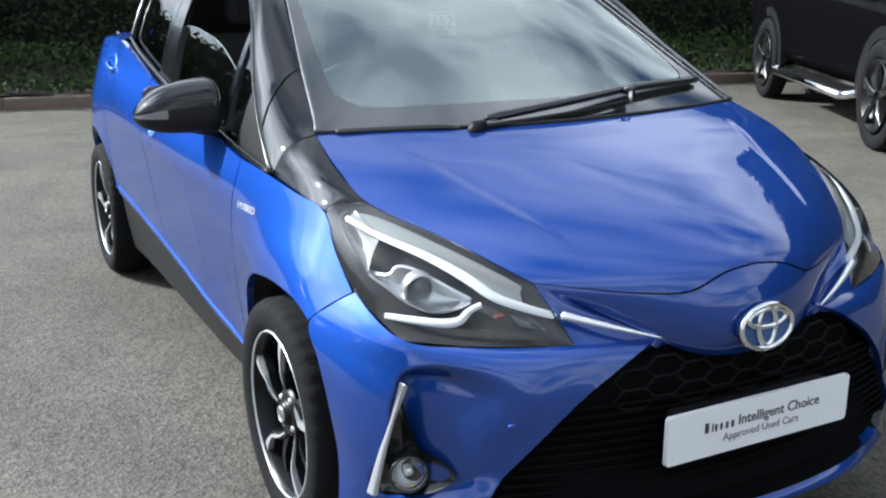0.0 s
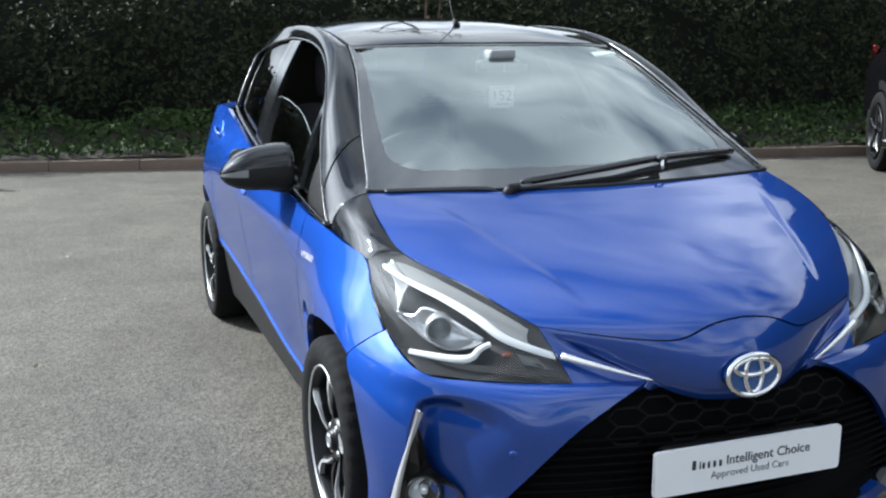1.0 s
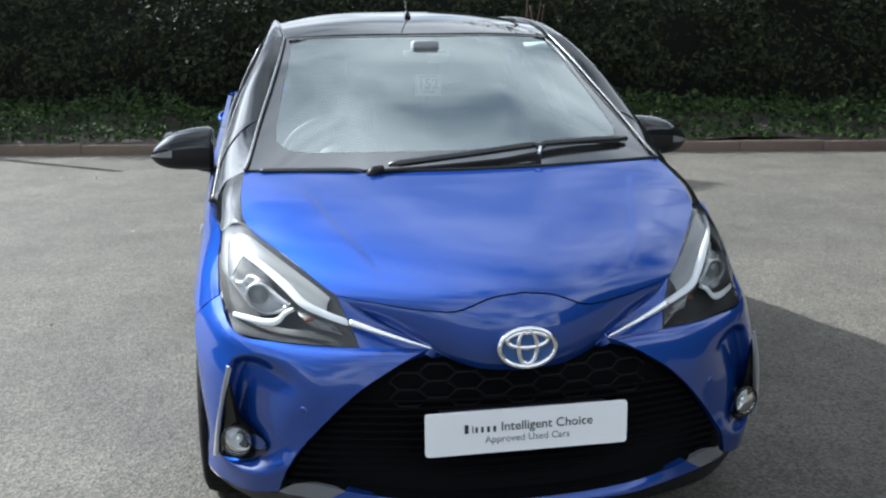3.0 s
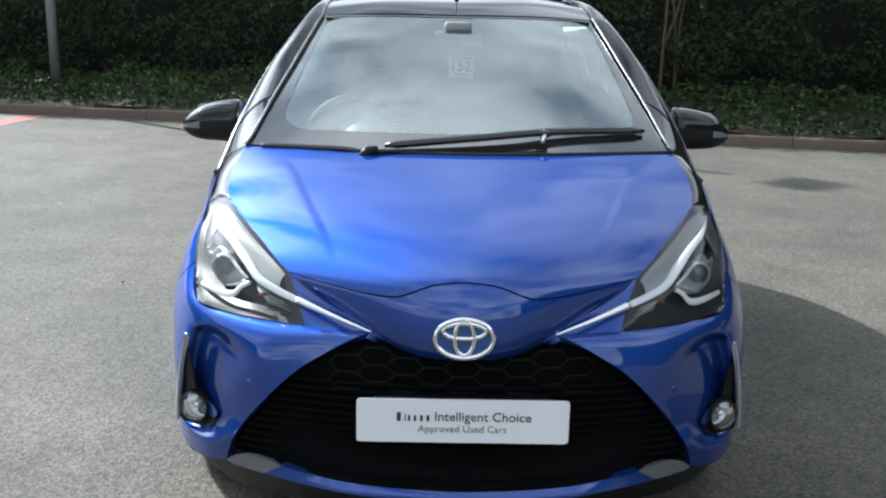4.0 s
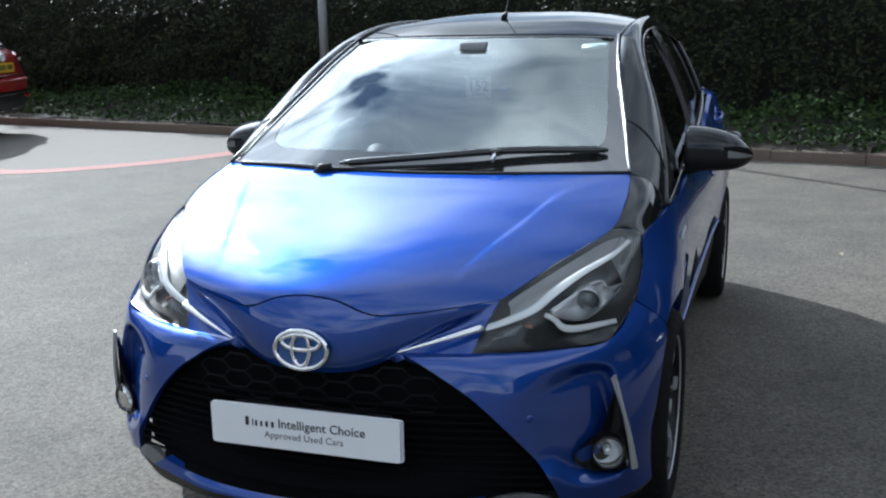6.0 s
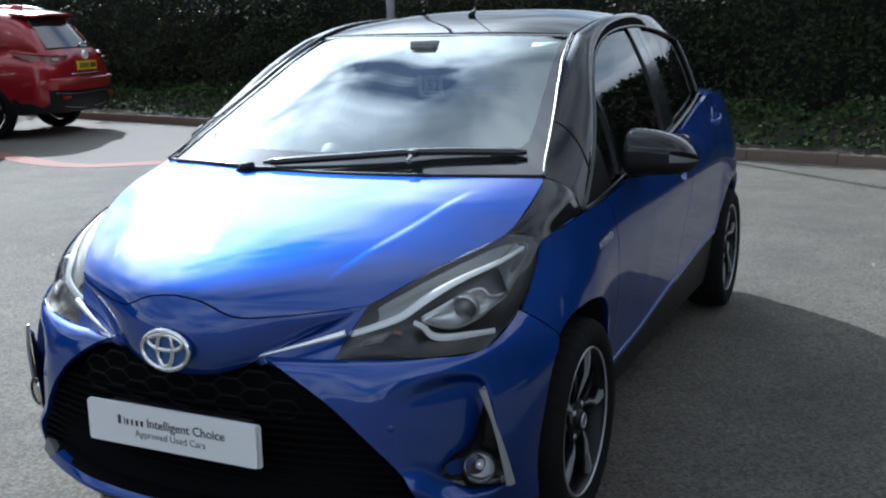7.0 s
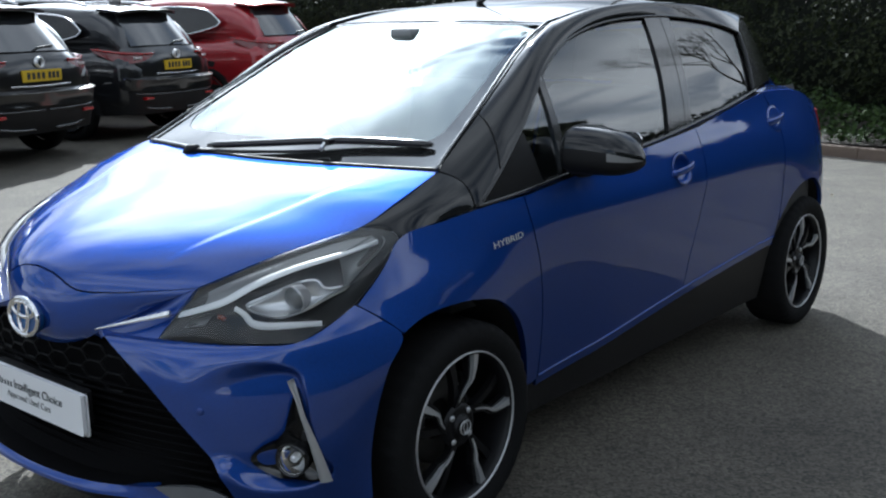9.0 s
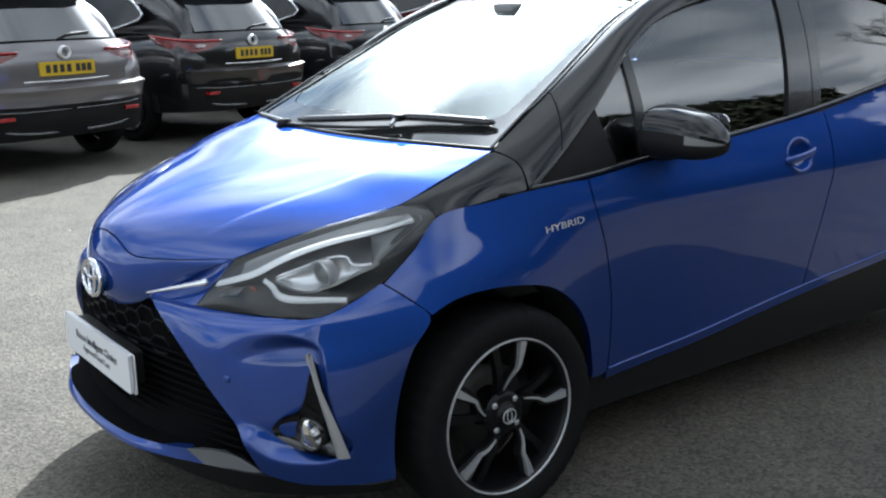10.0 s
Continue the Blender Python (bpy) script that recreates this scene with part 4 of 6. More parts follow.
part("scuttle", sheet(whole(shoulder), 0.0), PLASTIC, car, "black scuttle panel")
seal = curve(HOOD_REAR, 40) + (0, 0.004, 0.001)
part("bonnet_seal", tube(np.concatenate([(seal * (-1, 1, 1))[:0:-1], seal]), 0.0065, 8), PLASTIC, car, "black rubber seal along the bonnet")


def window(y0, y1, t0, t1, d=-0.008):
    ys = np.linspace(t0, t1, 30)
    top = [(y, top_line(y)) for y in ys]
    low = [(y, belt(y)) for y in np.linspace(y0, y1, 30)]
    return lifted(top, low, [top[0], low[0]], [top[-1], low[-1]], 30, 16, glass_x, d)


quarter_glass = lifted([(y, top_line(y)) for y in np.linspace(0.955, 1.385, 20)], [(y, belt(y)) for y in np.linspace(0.955, 1.385, 20)],
                       [(0.955, top_line(0.955)), (0.955, belt(0.955))], [(1.385, top_line(1.385)), (1.385, belt(1.385))], 20, 12, glass_x, -0.008)
sail = lifted([(0.950, top_line(0.950)), (1.10, top_line(1.10)), (1.215, top_line(1.215))], [(0.950, belt(0.95)), (1.10, belt(1.10)), (1.27, belt(1.27))], [(0.950, top_line(0.95)), (0.950, belt(0.95))], [(1.215, top_line(1.215)), (1.27, belt(1.27))], 16, 12, glass_x, -0.003)
pair("sail_panel", sheet(sail, 0.012), PLASTIC, fd, "matt black sail panel")
rim_ = on_side([(0.94, 0.906), (1.06, 0.985), (1.20, 1.085), (1.393, 1.228)], 30, glass_x, 0.006)
pair("quarter_trim", tube(rim_, 0.0045, 6), GLOSSBLACK, fd)
seam = curve([tuple(frame_p[0, 14]), tuple(frame_p[6, 12] + (0.001, -0.001, 0.001)), tuple(frame_p[12, 10] + (0.001, 0, 0)), tuple(frame_p[-1, 9])], 24)
pair("trim_seam", tube(seam + (0.0, -0.001, 0.001), 0.0018, 5), DARK, side_frame)
pair("quarter_window", sheet(quarter_glass, 0.0), SIDEGLASS, fd, "small triangular window")
part("front_window", sheet(window(1.41, 2.085, 1.41, 2.240), 0.0), SIDEGLASS, fd[0], "tinted side window")
half = curve([(1.42, 1.100), (1.67, 1.160), (1.87, 1.182), (2.08, 1.193), (2.20, 1.186)], 30)
low_glass = lifted([tuple(p) for p in half], [(y, belt(y)) for y in np.linspace(1.42, 2.14, 30)], [tuple(half[0]), (1.42, belt(1.42))], [tuple(half[-1]), (2.14, belt(2.14))], 30, 8, glass_x, -0.012)
part("front_window", flipped(sheet(low_glass, 0.0)), SIDEGLASS, fd[1], "half-lowered side window")
part("glass_edge", flipped(tube(on_side([tuple(p) for p in half], 40, glass_x, -0.012), 0.0020, 6)), mat("glass_edge_green", (0.25, 0.30, 0.29), 0.2, coat=1.0), fd[1], "pale edge of lowered glass")
pair("rear_window", sheet(window(2.275, 2.923, 2.435, 3.02), 0.0), PRIVACY, rd, "dark privacy glass")


def post(y0, y1, t0, t1, d):
    top, low = [(t0, top_line(t0)), (t1, top_line(t1))], [(y0, belt(y0)), (y1, belt(y1))]
    return lifted(top, low, [top[0], low[0]], [top[1], low[1]], 6, 20, glass_x, d)


pair("window_pillar", sheet(post(2.087, 2.225, 2.242, 2.36, 0.002), 0.02), GLOSSBLACK, fd)
pair("window_pillar", sheet(post(2.230, 2.275, 2.365, 2.437, 0.002), 0.02), GLOSSBLACK, rd)
pair("window_divider", sheet(post(1.372, 1.412, 1.380, 1.415, 0.0), 0.02), GLOSSBLACK, fd)
bt = on_side([(y, z + 0.004) for y, z in BELT], 80, glass_x, 0.012)
pair("belt_seal", tube(bt, 0.007, 6), GLOSSBLACK, car)
ws_seal = on_side([(y, z) for y, z in WINDOW_TOP], 90, glass_x, 0.003)
pair("window_seal", tube(ws_seal, 0.006, 6), FRIT, car)
pair("window_seal", tube(on_side([(3.02, 1.338), (2.972, 1.22), (2.923, 1.10)], 14, glass_x, 0.003), 0.009, 6), FRIT, car)

# mirrors, handles, side badges
MIRROR_N = 61


def mirror_shell():
    """A rounded housing from its blunt inner end to its tapered tip; also the split between cap and base."""
    st, th = np.meshgrid(np.r_[0, np.linspace(0.012, 1, 40) ** 1.0], np.linspace(0, 2 * np.pi, MIRROR_N), indexing="ij")
    full = np.where(st < 0.10, 0.86 + 0.14 * np.sqrt(np.clip(1 - ((0.10 - st) / 0.10) ** 2, 0, 1)), 1.0) * np.sqrt(np.clip(1 - (np.clip(st - 0.55, 0, 1) / 0.452) ** 2.4, 0.0004, 1))
    full[0] = 0.02
    cy, cz = 1.435 + 0.028 * st, 1.012 - 0.020 * st ** 2
    c, s_ = np.cos(th), np.sin(th)
    sq = lambda a, e: np.sign(a) * np.abs(a) ** e
    Y = cy + full * np.where(c < 0, (0.098 - 0.040 * st ** 1.5) * sq(c, 0.85), 0.062 * sq(c, 0.5))
    Z = cz + full * np.where(s_ > 0, (0.080 - 0.038 * st ** 2.2) * sq(s_, 0.75), (0.073 - 0.026 * st ** 2.0) * sq(s_, 0.7))
    P = np.stack([0.788 + 0.222 * st, Y - 0.022, Z], -1)
    return P, th / np.pi, st


for sgn in (1, -1):
    fix = (lambda vf: vf) if sgn > 0 else flipped
    P, turn, st = mirror_shell()
    vf = sheet(P, 0.0, P.mean((0, 1)))
    low, amber = (turn > 0.955).ravel(), ((turn > 0.955) & (turn < 1.065) & (st > 0.64)).ravel()
    sets = ([], [], [])
    for f in vf[1]:
        k = list(f)
        sets[2 if amber[k].all() else 1 if low[k].all() else 0].append(f)
    mirror = part("door_mirror", fix((vf[0], sets[0])), BLACKP, fd[0] if sgn > 0 else fd[1], "gloss black mirror cap")
    part("mirror_base_shell", fix((vf[0], sets[1])), PLASTIC, mirror, "matt black lower shell")
    part("mirror_indicator", fix((vf[0], sets[2])), LAMPSATIN, mirror, "clear side indicator")
    part("mirror_arm", fix(tube(curve([(0.745, 1.405, 0.925), (0.790, 1.415, 0.938), (0.85, 1.430, 0.958)], 10), [0.030, 0.028, 0.027, 0.026, 0.026, 0.027, 0.03, 0.034, 0.036, 0.034], 10, flat=0.6)), PLASTIC, mirror)
    part("mirror_face", fix(moved(prism(rounded(0.17, 0.115, 0.03), 0.0, 0.004), pose(0.885, 1.499, 1.010))), CHROME, mirror, "mirror glass", smooth=False)
    for (yh, zh), door in zip(HANDLES, (fd, rd)):
        xh = float(side_x(yh, zh))
        own = door[0] if sgn > 0 else door[1]
        lean = math.degrees(math.atan((float(side_x(yh, zh - 0.04)) - float(side_x(yh, zh + 0.04))) / 0.08))
        deep_ = [(0.0005, 0.060), (0.0025, 0.058), (0.003, 0.052), (0.000, 0.047), (-0.008, 0.042), (-0.015, 0.030), (-0.017, 0.0005)] if door is fd else [(0.0005, 0.058), (0.003, 0.054), (0.0035, 0.046), (0.002, 0.030), (0.0015, 0.0005)]
        hnd = part("handle", fix(tube(curve([(xh - 0.002, yh - 0.078, zh - 0.012), (xh + 0.012, yh - 0.058, zh - 0.009), (xh + 0.018, yh, zh), (xh + 0.012, yh + 0.058, zh + 0.009), (xh - 0.002, yh + 0.078, zh + 0.012)], 24), [0.009] + list(np.linspace(0.0135, 0.010, 22)) + [0.007], 12, flat=0.6, up=(1, 0, 0))), BLUE, own)
        part("handle_cup", fix(moved(lathe(deep_, 36), pose(xh, yh, zh, 0, -lean) @ Matrix.Diagonal((1, 1.22, 1, 1)))), BLUE, hnd)
    rot = Matrix(((0, 0, 1, 0), (1, 0, 0, 0), (0, 1, 0, 0), (0, 0, 0, 1))) if sgn > 0 else Matrix(((0, 0, -1, 0), (-1, 0, 0, 0), (0, 1, 0, 0), (0, 0, 0, 1)))
    words("HYBRID", 0.042, BADGE, "side_badge", car, Matrix.Translation((sgn * (float(side_x(1.005, 0.800)) + 0.005), 1.010, 0.800)) @ pose(0, 0, 0, sgn * 4, sgn * -10, 0) @ rot @ Matrix.Diagonal((1.0, 0.62, 1.0, 1.0)), "chrome side lettering")

# wheels
TYRE = [(-0.085, 0.215), (-0.097, 0.240), (-0.099, 0.267), (-0.088, 0.290), (-0.070, 0.2985), (0.0, 0.301), (0.070, 0.2985), (0.088, 0.290), (0.098, 0.270), (0.097, 0.245), (0.090, 0.226), (0.080, 0.215)]
tv, tf = lathe(TYRE, 160)
blocks = np.where(np.arange(160) % 4 < 3, 1.0, 0.984)
cut = np.ones((len(TYRE), 160))
for i in (3, 4, 6, 7):
    cut[i] = blocks
tv = (tv.reshape(len(TYRE), 160, 3) * np.stack([np.ones_like(cut), cut, cut], -1)).reshape(-1, 3)
RIM = [(0.078, 0.219), (0.084, 0.218), (0.086, 0.215), (0.083, 0.210), (0.070, 0.205), (0.030, 0.196), (-0.06, 0.190), (-0.085, 0.210)]


def spoke(a, wide, x_hub, x_rim, twist, r0=0.045, r1=0.196, lift=0.0, kink=(0.30, 0.62)):
    """A blade, straight from the rim and bent near the hub; wide: half width at hub, bend and rim."""
    n = 16
    r = np.linspace(r0, r1, n)
    s = (r - r0) / (r1 - r0)
    bent = np.clip((kink[1] * 0.213 - r) / ((kink[1] - kink[0]) * 0.213), 0, 1.2)
    ang = a + twist * bent
    hw = np.interp(s, (0, 0.5, 1), wide)
    x = x_hub + (x_rim - x_hub) * s + 0.010 * np.sin(np.pi * s) + lift
    c, t = np.stack([np.cos(ang), np.sin(ang)], -1), np.stack([-np.sin(ang), np.cos(ang)], -1)
    rows = []
    for k, dx in ((-1, -0.020), (-0.94, 0.0), (0.94, 0.0), (1, -0.020)):
        q = c * r[:, None] + t * (hw * k)[:, None]
        rows.append(np.c_[x + dx, q])
    P = np.stack(rows, 1)
    return sheet(P, 0.0, np.array((-1.0, 0, 0)))


ROUND = pose(0, 0, 0, 0, 0, 180)
for (yc, sgn, turned) in ((0.815, 1, 4), (0.815, -1, -12), (3.325, 1, 24), (3.325, -1, -30)):
    fix = (lambda vf: vf) if sgn > 0 else (lambda vf: moved(vf, ROUND))
    M = pose(sgn * 0.742, yc, 0.301, turned)
    tyre = part("wheel", fix((tv, tf)), RUBBER, car, "black and silver alloy wheel")
    tyre.matrix_basis = M
    part("wheel_rim", fix(lathe(RIM, 64)), RIMBLACK, tyre, "gloss black rim")
    part("rim_edge", fix(lathe([(0.0835, 0.2185), (0.0885, 0.2170), (0.0885, 0.2135), (0.084, 0.212)], 72)), SILVER, tyre, "machined rim edge")
    for k in range(5):
        a = 2 * np.pi * k / 5
        part("spoke", fix(spoke(a - 0.02, (0.013, 0.013, 0.026), 0.056, 0.064, 0.42, 0.045, 0.210)), RIMBLACK, tyre, smooth=False)
        part("spoke", fix(spoke(a + 0.40, (0.013, 0.010, 0.014), 0.050, 0.052, 0.02, 0.045, 0.208)), RIMBLACK, tyre, smooth=False)
        part("spoke_blade", fix(spoke(a, (0.0028, 0.0055, 0.0125), 0.060, 0.074, 0.40, 0.072, 0.2145, 0.004)), SILVER, tyre, "machined spoke blade", smooth=False)
    part("wheel_hub", fix(lathe([(0.05, 0.066), (0.060, 0.060), (0.064, 0.045), (0.060, 0.036), (0.068, 0.032), (0.076, 0.028), (0.078, 0.0005)], 40)), RIMBLACK, tyre)
    part("hub_badge", fix(tube([(0.0785, x, z) for x, z in ellipse(0.022, 0.020, 30)], 0.0024, 6, close=True, up=(1, 0, 0))), SILVER, tyre)
    part("hub_badge", fix(tube([(0.0785, x, z) for x, z in ellipse(0.008, 0.0165, 30)], 0.0022, 6, close=True, up=(1, 0, 0))), SILVER, tyre)
    for k in range(4):
        a = np.pi / 4 + np.pi / 2 * k
        part("wheel_nut", fix(moved(lathe([(0.05, 0.010), (0.062, 0.010), (0.066, 0.007), (0.066, 0.0005)], 6), pose(0, 0.05 * math.cos(a), 0.05 * math.sin(a)))), SILVER, tyre)
    part("brake_disc", fix(lathe([(-0.02, 0.06), (-0.02, 0.125), (-0.032, 0.125), (-0.032, 0.06)], 40)), DISC, tyre, "dull steel brake disc")

# wipers
def arm(pts, r, flat=0.6):
    return tube(curve(pts, 24), r, 8, flat=flat)


wiper = part("wiper", join(arm([(-0.27, 0.775, 1.004), (-0.10, 0.795, 1.008), (0.10, 0.820, 1.019), (0.262, 0.846, 1.032)], np.linspace(0.012, 0.0065, 24)),
                           tube([(-0.30, 0.765, 0.985), (-0.285, 0.770, 1.006), (-0.255, 0.778, 1.010)], (0.017, 0.017, 0.012), 10)), PLASTIC, car, "black wiper arm")
part("wiper_blade", join(arm([(-0.235, 0.806, 1.018), (0.05, 0.838, 1.042), (0.30, 0.888, 1.060), (0.596, 0.955, 1.060)], [0.008, *[0.0155] * 22, 0.008], 0.8),
                         box(0.248, 0.282, 0.846, 0.878, 1.046, 1.068, 0.006)), GLOSSBLACK, wiper)
part("blade_edge", arm([(-0.23, 0.797, 1.014), (0.05, 0.829, 1.036), (0.30, 0.879, 1.053), (0.59, 0.946, 1.053)], 0.003), LIPGREY, wiper, "grey blade edge")
part("wiper_hinge", tube([(0.256, 0.838, 1.030), (0.264, 0.850, 1.052), (0.262, 0.866, 1.064)], 0.007, 8), CHROME, wiper, "bright hinge")

part("wiper_passenger", arm([(-0.63, 0.868, 1.004), (-0.50, 0.835, 1.006), (-0.36, 0.805, 1.006), (-0.31, 0.798, 1.000)], [0.006, *[0.014] * 22, 0.008], 0.6), GLOSSBLACK, car, "black wiper blade")

# cabin
card_p = lifted([(1.22, 0.90), (2.2, 1.0), (2.9, 1.09), (3.45, 1.10)], [(1.22, 0.36), (3.45, 0.36)], [(1.22, 0.90), (1.22, 0.36)], [(3.45, 1.10), (3.45, 0.36)], 40, 12, d=-0.05)
pair("door_lining", sheet(card_p, 0.0), INTERIOR, car)
part("tailgate_lining", sheet(whole(tail[1:] * (0.94, 1, 1) + (0, -0.035, -0.01)), 0.0), INTERIOR, car)
pair("pillar_lining", sheet(cpil - (0.03, 0, 0.01), 0.0), INTERIOR, car)
part("bulkhead", join(box(-0.66, 0.66, 0.93, 0.96, 0.25, 0.93)), INTERIOR, car)
part("cabin_floor", join(box(-0.70, 0.70, 0.95, 3.5, 0.22, 0.30)), INTERIOR, car)
dash = coons([(0, 0.86, 0.965), (0.35, 0.88, 0.968), (0.66, 0.93, 0.972)], [(0, 1.42, 0.93), (0.4, 1.43, 0.93), (0.68, 1.38, 0.92)],
             [(0, 0.86, 0.965), (0, 1.18, 0.985), (0, 1.42, 0.93)], [(0.66, 0.93, 0.972), (0.69, 1.15, 0.965), (0.68, 1.38, 0.92)], 30, 24)
part("dashboard", sheet(whole(dash), 0.4), DASH, car, "grey dashboard")
wc = Matrix.Translation((-0.36, 1.44, 0.945)) @ pose(0, 0, 0, -66)
part("steering_wheel", join(moved(tube([(x, y, 0) for x, y in ellipse(0.185, 0.18, 48)], 0.016, 10, close=True), wc),
                            moved(box(-0.17, 0.17, -0.025, 0.025, -0.01, 0.01, 0.005), wc), moved(lathe([(-0.03, 0.05), (0.02, 0.06), (0.03, 0.04), (0.03, 0.001)], 24), wc @ pose(0, 0, 0, 0, -90))), INTERIOR, car, "dark steering wheel")
SEATS = (-0.36, 0.36)
for x in SEATS:
    part("front_seat", join(box(x - 0.25, x + 0.25, 1.65, 2.15, 0.42, 0.60, 0.05), moved(box(x - 0.24, x + 0.24, -0.07, 0.07, 0, 0.62, 0.06), pose(0, 2.15, 0.55, -14)),
                            moved(box(x - 0.13, x + 0.13, -0.05, 0.05, 0.64, 0.82, 0.04), pose(0, 2.15, 0.55, -12))), FABRIC, car, "dark fabric seat")
part("rear_bench", join(box(-0.62, 0.62, 2.75, 3.2, 0.40, 0.58, 0.05), moved(box(-0.62, 0.62, -0.07, 0.07, 0, 0.55, 0.06), pose(0, 3.22, 0.52, -16))), FABRIC, car, "dark fabric bench")
part("headlining", (np.array([(-0.5, 1.62, 1.385), (0.5, 1.62, 1.385), (0.5, 3.3, 1.385), (-0.5, 3.3, 1.385)]), [(0, 1, 2, 3)]), HEADCLOTH, car)
rvm = part("rear_view_mirror", join(box(-0.085, 0.085, 1.52, 1.55, 1.305, 1.345, 0.014), box(-0.05, 0.05, 1.49, 1.56, 1.345, 1.38, 0.012)), mat("grey_housing", (0.24, 0.245, 0.25), 0.6), car, "mirror and camera housing")
part("mirror_mount", box(0.0, 0.085, 1.470, 1.500, 1.300, 1.332, 0.006), mat("pale_housing", (0.42, 0.43, 0.44), 0.5), rvm, "pale sensor housing")
card = part("stock_card", prism([(x + 0.012, z + 1.214) for x, z in rounded(0.098, 0.078, 0.003, 2)], 1.530, 1.533), mat("white_card", (0.95, 0.95, 0.95), 0.6, Subsurface_Weight=0.0), car, "white stock number card", smooth=False)
words("152", 0.054, INK, "plate_lettering", card, Matrix.Translation((0.012, 1.529, 1.217)) @ up_front)
part("card_bar", prism([(0.012 + x, z + 1.188) for x, z in rounded(0.05, 0.006, 0.001, 1)], 1.5285, 1.5295), GREYINK, card, smooth=False)
part("card_bar", prism([(0.012 + x, z + 1.246) for x, z in rounded(0.07, 0.007, 0.001, 1)], 1.5285, 1.5295), mat("green_print", (0.25, 0.45, 0.35), 0.5), card, smooth=False)
so = screen[-6, 33] - outward(screen)[-6, 33] * 0.006
stick = moved(box(-0.045, 0.045, -0.02, 0.02, 0, 0.001), Matrix.Translation(so) @ pose(0, 0, 0, 28, -2, 2))
part("screen_sticker", stick, mat("pale_sticker", (0.6, 0.72, 0.70), 0.5), ws, "pale screen sticker")


# ---- ground, kerb, planting ----
def ground_material():
    m = mat("worn_asphalt", (0.2, 0.2, 0.2), 0.85)
    nt = m.node_tree
    N, L = nt.nodes.new, nt.links.new
    b = nt.nodes["Principled BSDF"]
    co = nt.nodes["Texture Coordinate"]

    def noise_(scale, detail, rough=0.6):
        n = N("ShaderNodeTexNoise")
        n.inputs["Scale"].default_value, n.inputs["Detail"].default_value, n.inputs["Roughness"].default_value = scale, detail, rough
        L(co.outputs["Object"], n.inputs["Vector"])
        return n

    def ramp(src, p0, c0, p1, c1):
        r = N("ShaderNodeValToRGB")
        r.color_ramp.elements[0].position, r.color_ramp.elements[1].position = p0, p1
        r.color_ramp.elements[0].color, r.color_ramp.elements[1].color = (*c0, 1), (*c1, 1)
        L(src, r.inputs[0])
        return r

    def mul(a, b_, fac=1.0):
        x = N("ShaderNodeMix")
        x.data_type, x.blend_type = "RGBA", "MULTIPLY"
        x.inputs["Factor"].default_value = fac
        L(a, x.inputs[6])
        L(b_, x.inputs[7])
        return x.outputs[2]

    big = ramp(noise_(0.35, 5).outputs["Fac"], 0.3, (0.063, 0.058, 0.049), 0.7, (0.104, 0.095, 0.079))
    stain = ramp(noise_(1.7, 8, 0.7).outputs["Fac"], 0.35, (0.72, 0.72, 0.72), 0.62, (1.12, 1.12, 1.10))
    v = N("ShaderNodeTexVoronoi")
    v.inputs["Scale"].default_value = 100
    L(co.outputs["Object"], v.inputs["Vector"])
    stone = ramp(v.outputs["Color"], 0.12, (0.45, 0.45, 0.45), 0.88, (1.62, 1.58, 1.50))
    grit = ramp(noise_(420, 3).outputs["Fac"], 0.35, (0.6, 0.6, 0.6), 0.65, (1.4, 1.4, 1.4))
    c = mul(big.outputs[0], stain.outputs[0])
    c = mul(c, stone.outputs[0], 0.95)
    c = mul(c, grit.outputs[0], 0.6)
    L(c, b.inputs["Base Color"])
    bp = N("ShaderNodeBump")
    bp.inputs["Strength"].default_value, bp.inputs["Distance"].default_value = 0.55, 0.006
    L(v.outputs["Distance"], bp.inputs["Height"])
    L(bp.outputs[0], b.inputs["Normal"])
    return m


ASPHALT = ground_material()
KERB = mat("weathered_concrete", (0.155, 0.115, 0.088), 0.9, vary=0.3, vscale=9, bump=0.4, bscale=90)
SOIL = mat("dark_soil", (0.035, 0.028, 0.02), 1.0, vary=0.5, vscale=12, bump=0.6, bscale=40)
REDLINE = mat("faded_red_line", (0.30, 0.13, 0.11), 0.85, vary=0.35, vscale=14, bump=0.2, bscale=150)
PALE = mat("pale_concrete", (0.155, 0.142, 0.125), 0.9, vary=0.2, vscale=3, bump=0.2, bscale=120)

tagged(part("ground", (np.array([(-400, -400, 0), (400, -400, 0), (400, 400, 0), (-400, 400, 0)]), [(0, 1, 2, 3)]), ASPHALT, None), "worn grey asphalt forecourt", "ground", kind="structure")


def kerb_y(x):
    return 9.0 - 0.20 * x


SLOPE = math.atan(-0.20)
ALONG, BACK = Vector((math.cos(SLOPE), math.sin(SLOPE), 0)), Vector((-math.sin(SLOPE), math.cos(SLOPE), 0))
KERB0 = Vector((-24.0, kerb_y(-24.0), 0))
kerb = tagged(part("kerb", (np.array([(0, 0, -0.1), (1, 0, -0.1), (1, 0.1, -0.1), (0, 0.1, -0.1)]), [(0, 1, 2, 3)]), KERB, None), "weathered brown concrete kerb", "kerb", kind="structure")
kerb_me = mesh("kerb_stone", *box(0.002, 0.908, 0.0, 0.13, -0.05, 0.115, 0.012))
kerb_me.materials.append(KERB)
krng = random.Random(4)
for i in range(42):
    o = new("kerb_stone", kerb_me)
    o.parent = kerb
    p = KERB0 + ALONG * (0.91 * i)
    o.matrix_basis = Matrix.Translation((p.x, p.y, krng.uniform(-0.006, 0.004))) @ pose(0, 0, 0, 0, 0, math.degrees(SLOPE) + krng.uniform(-0.2, 0.2))


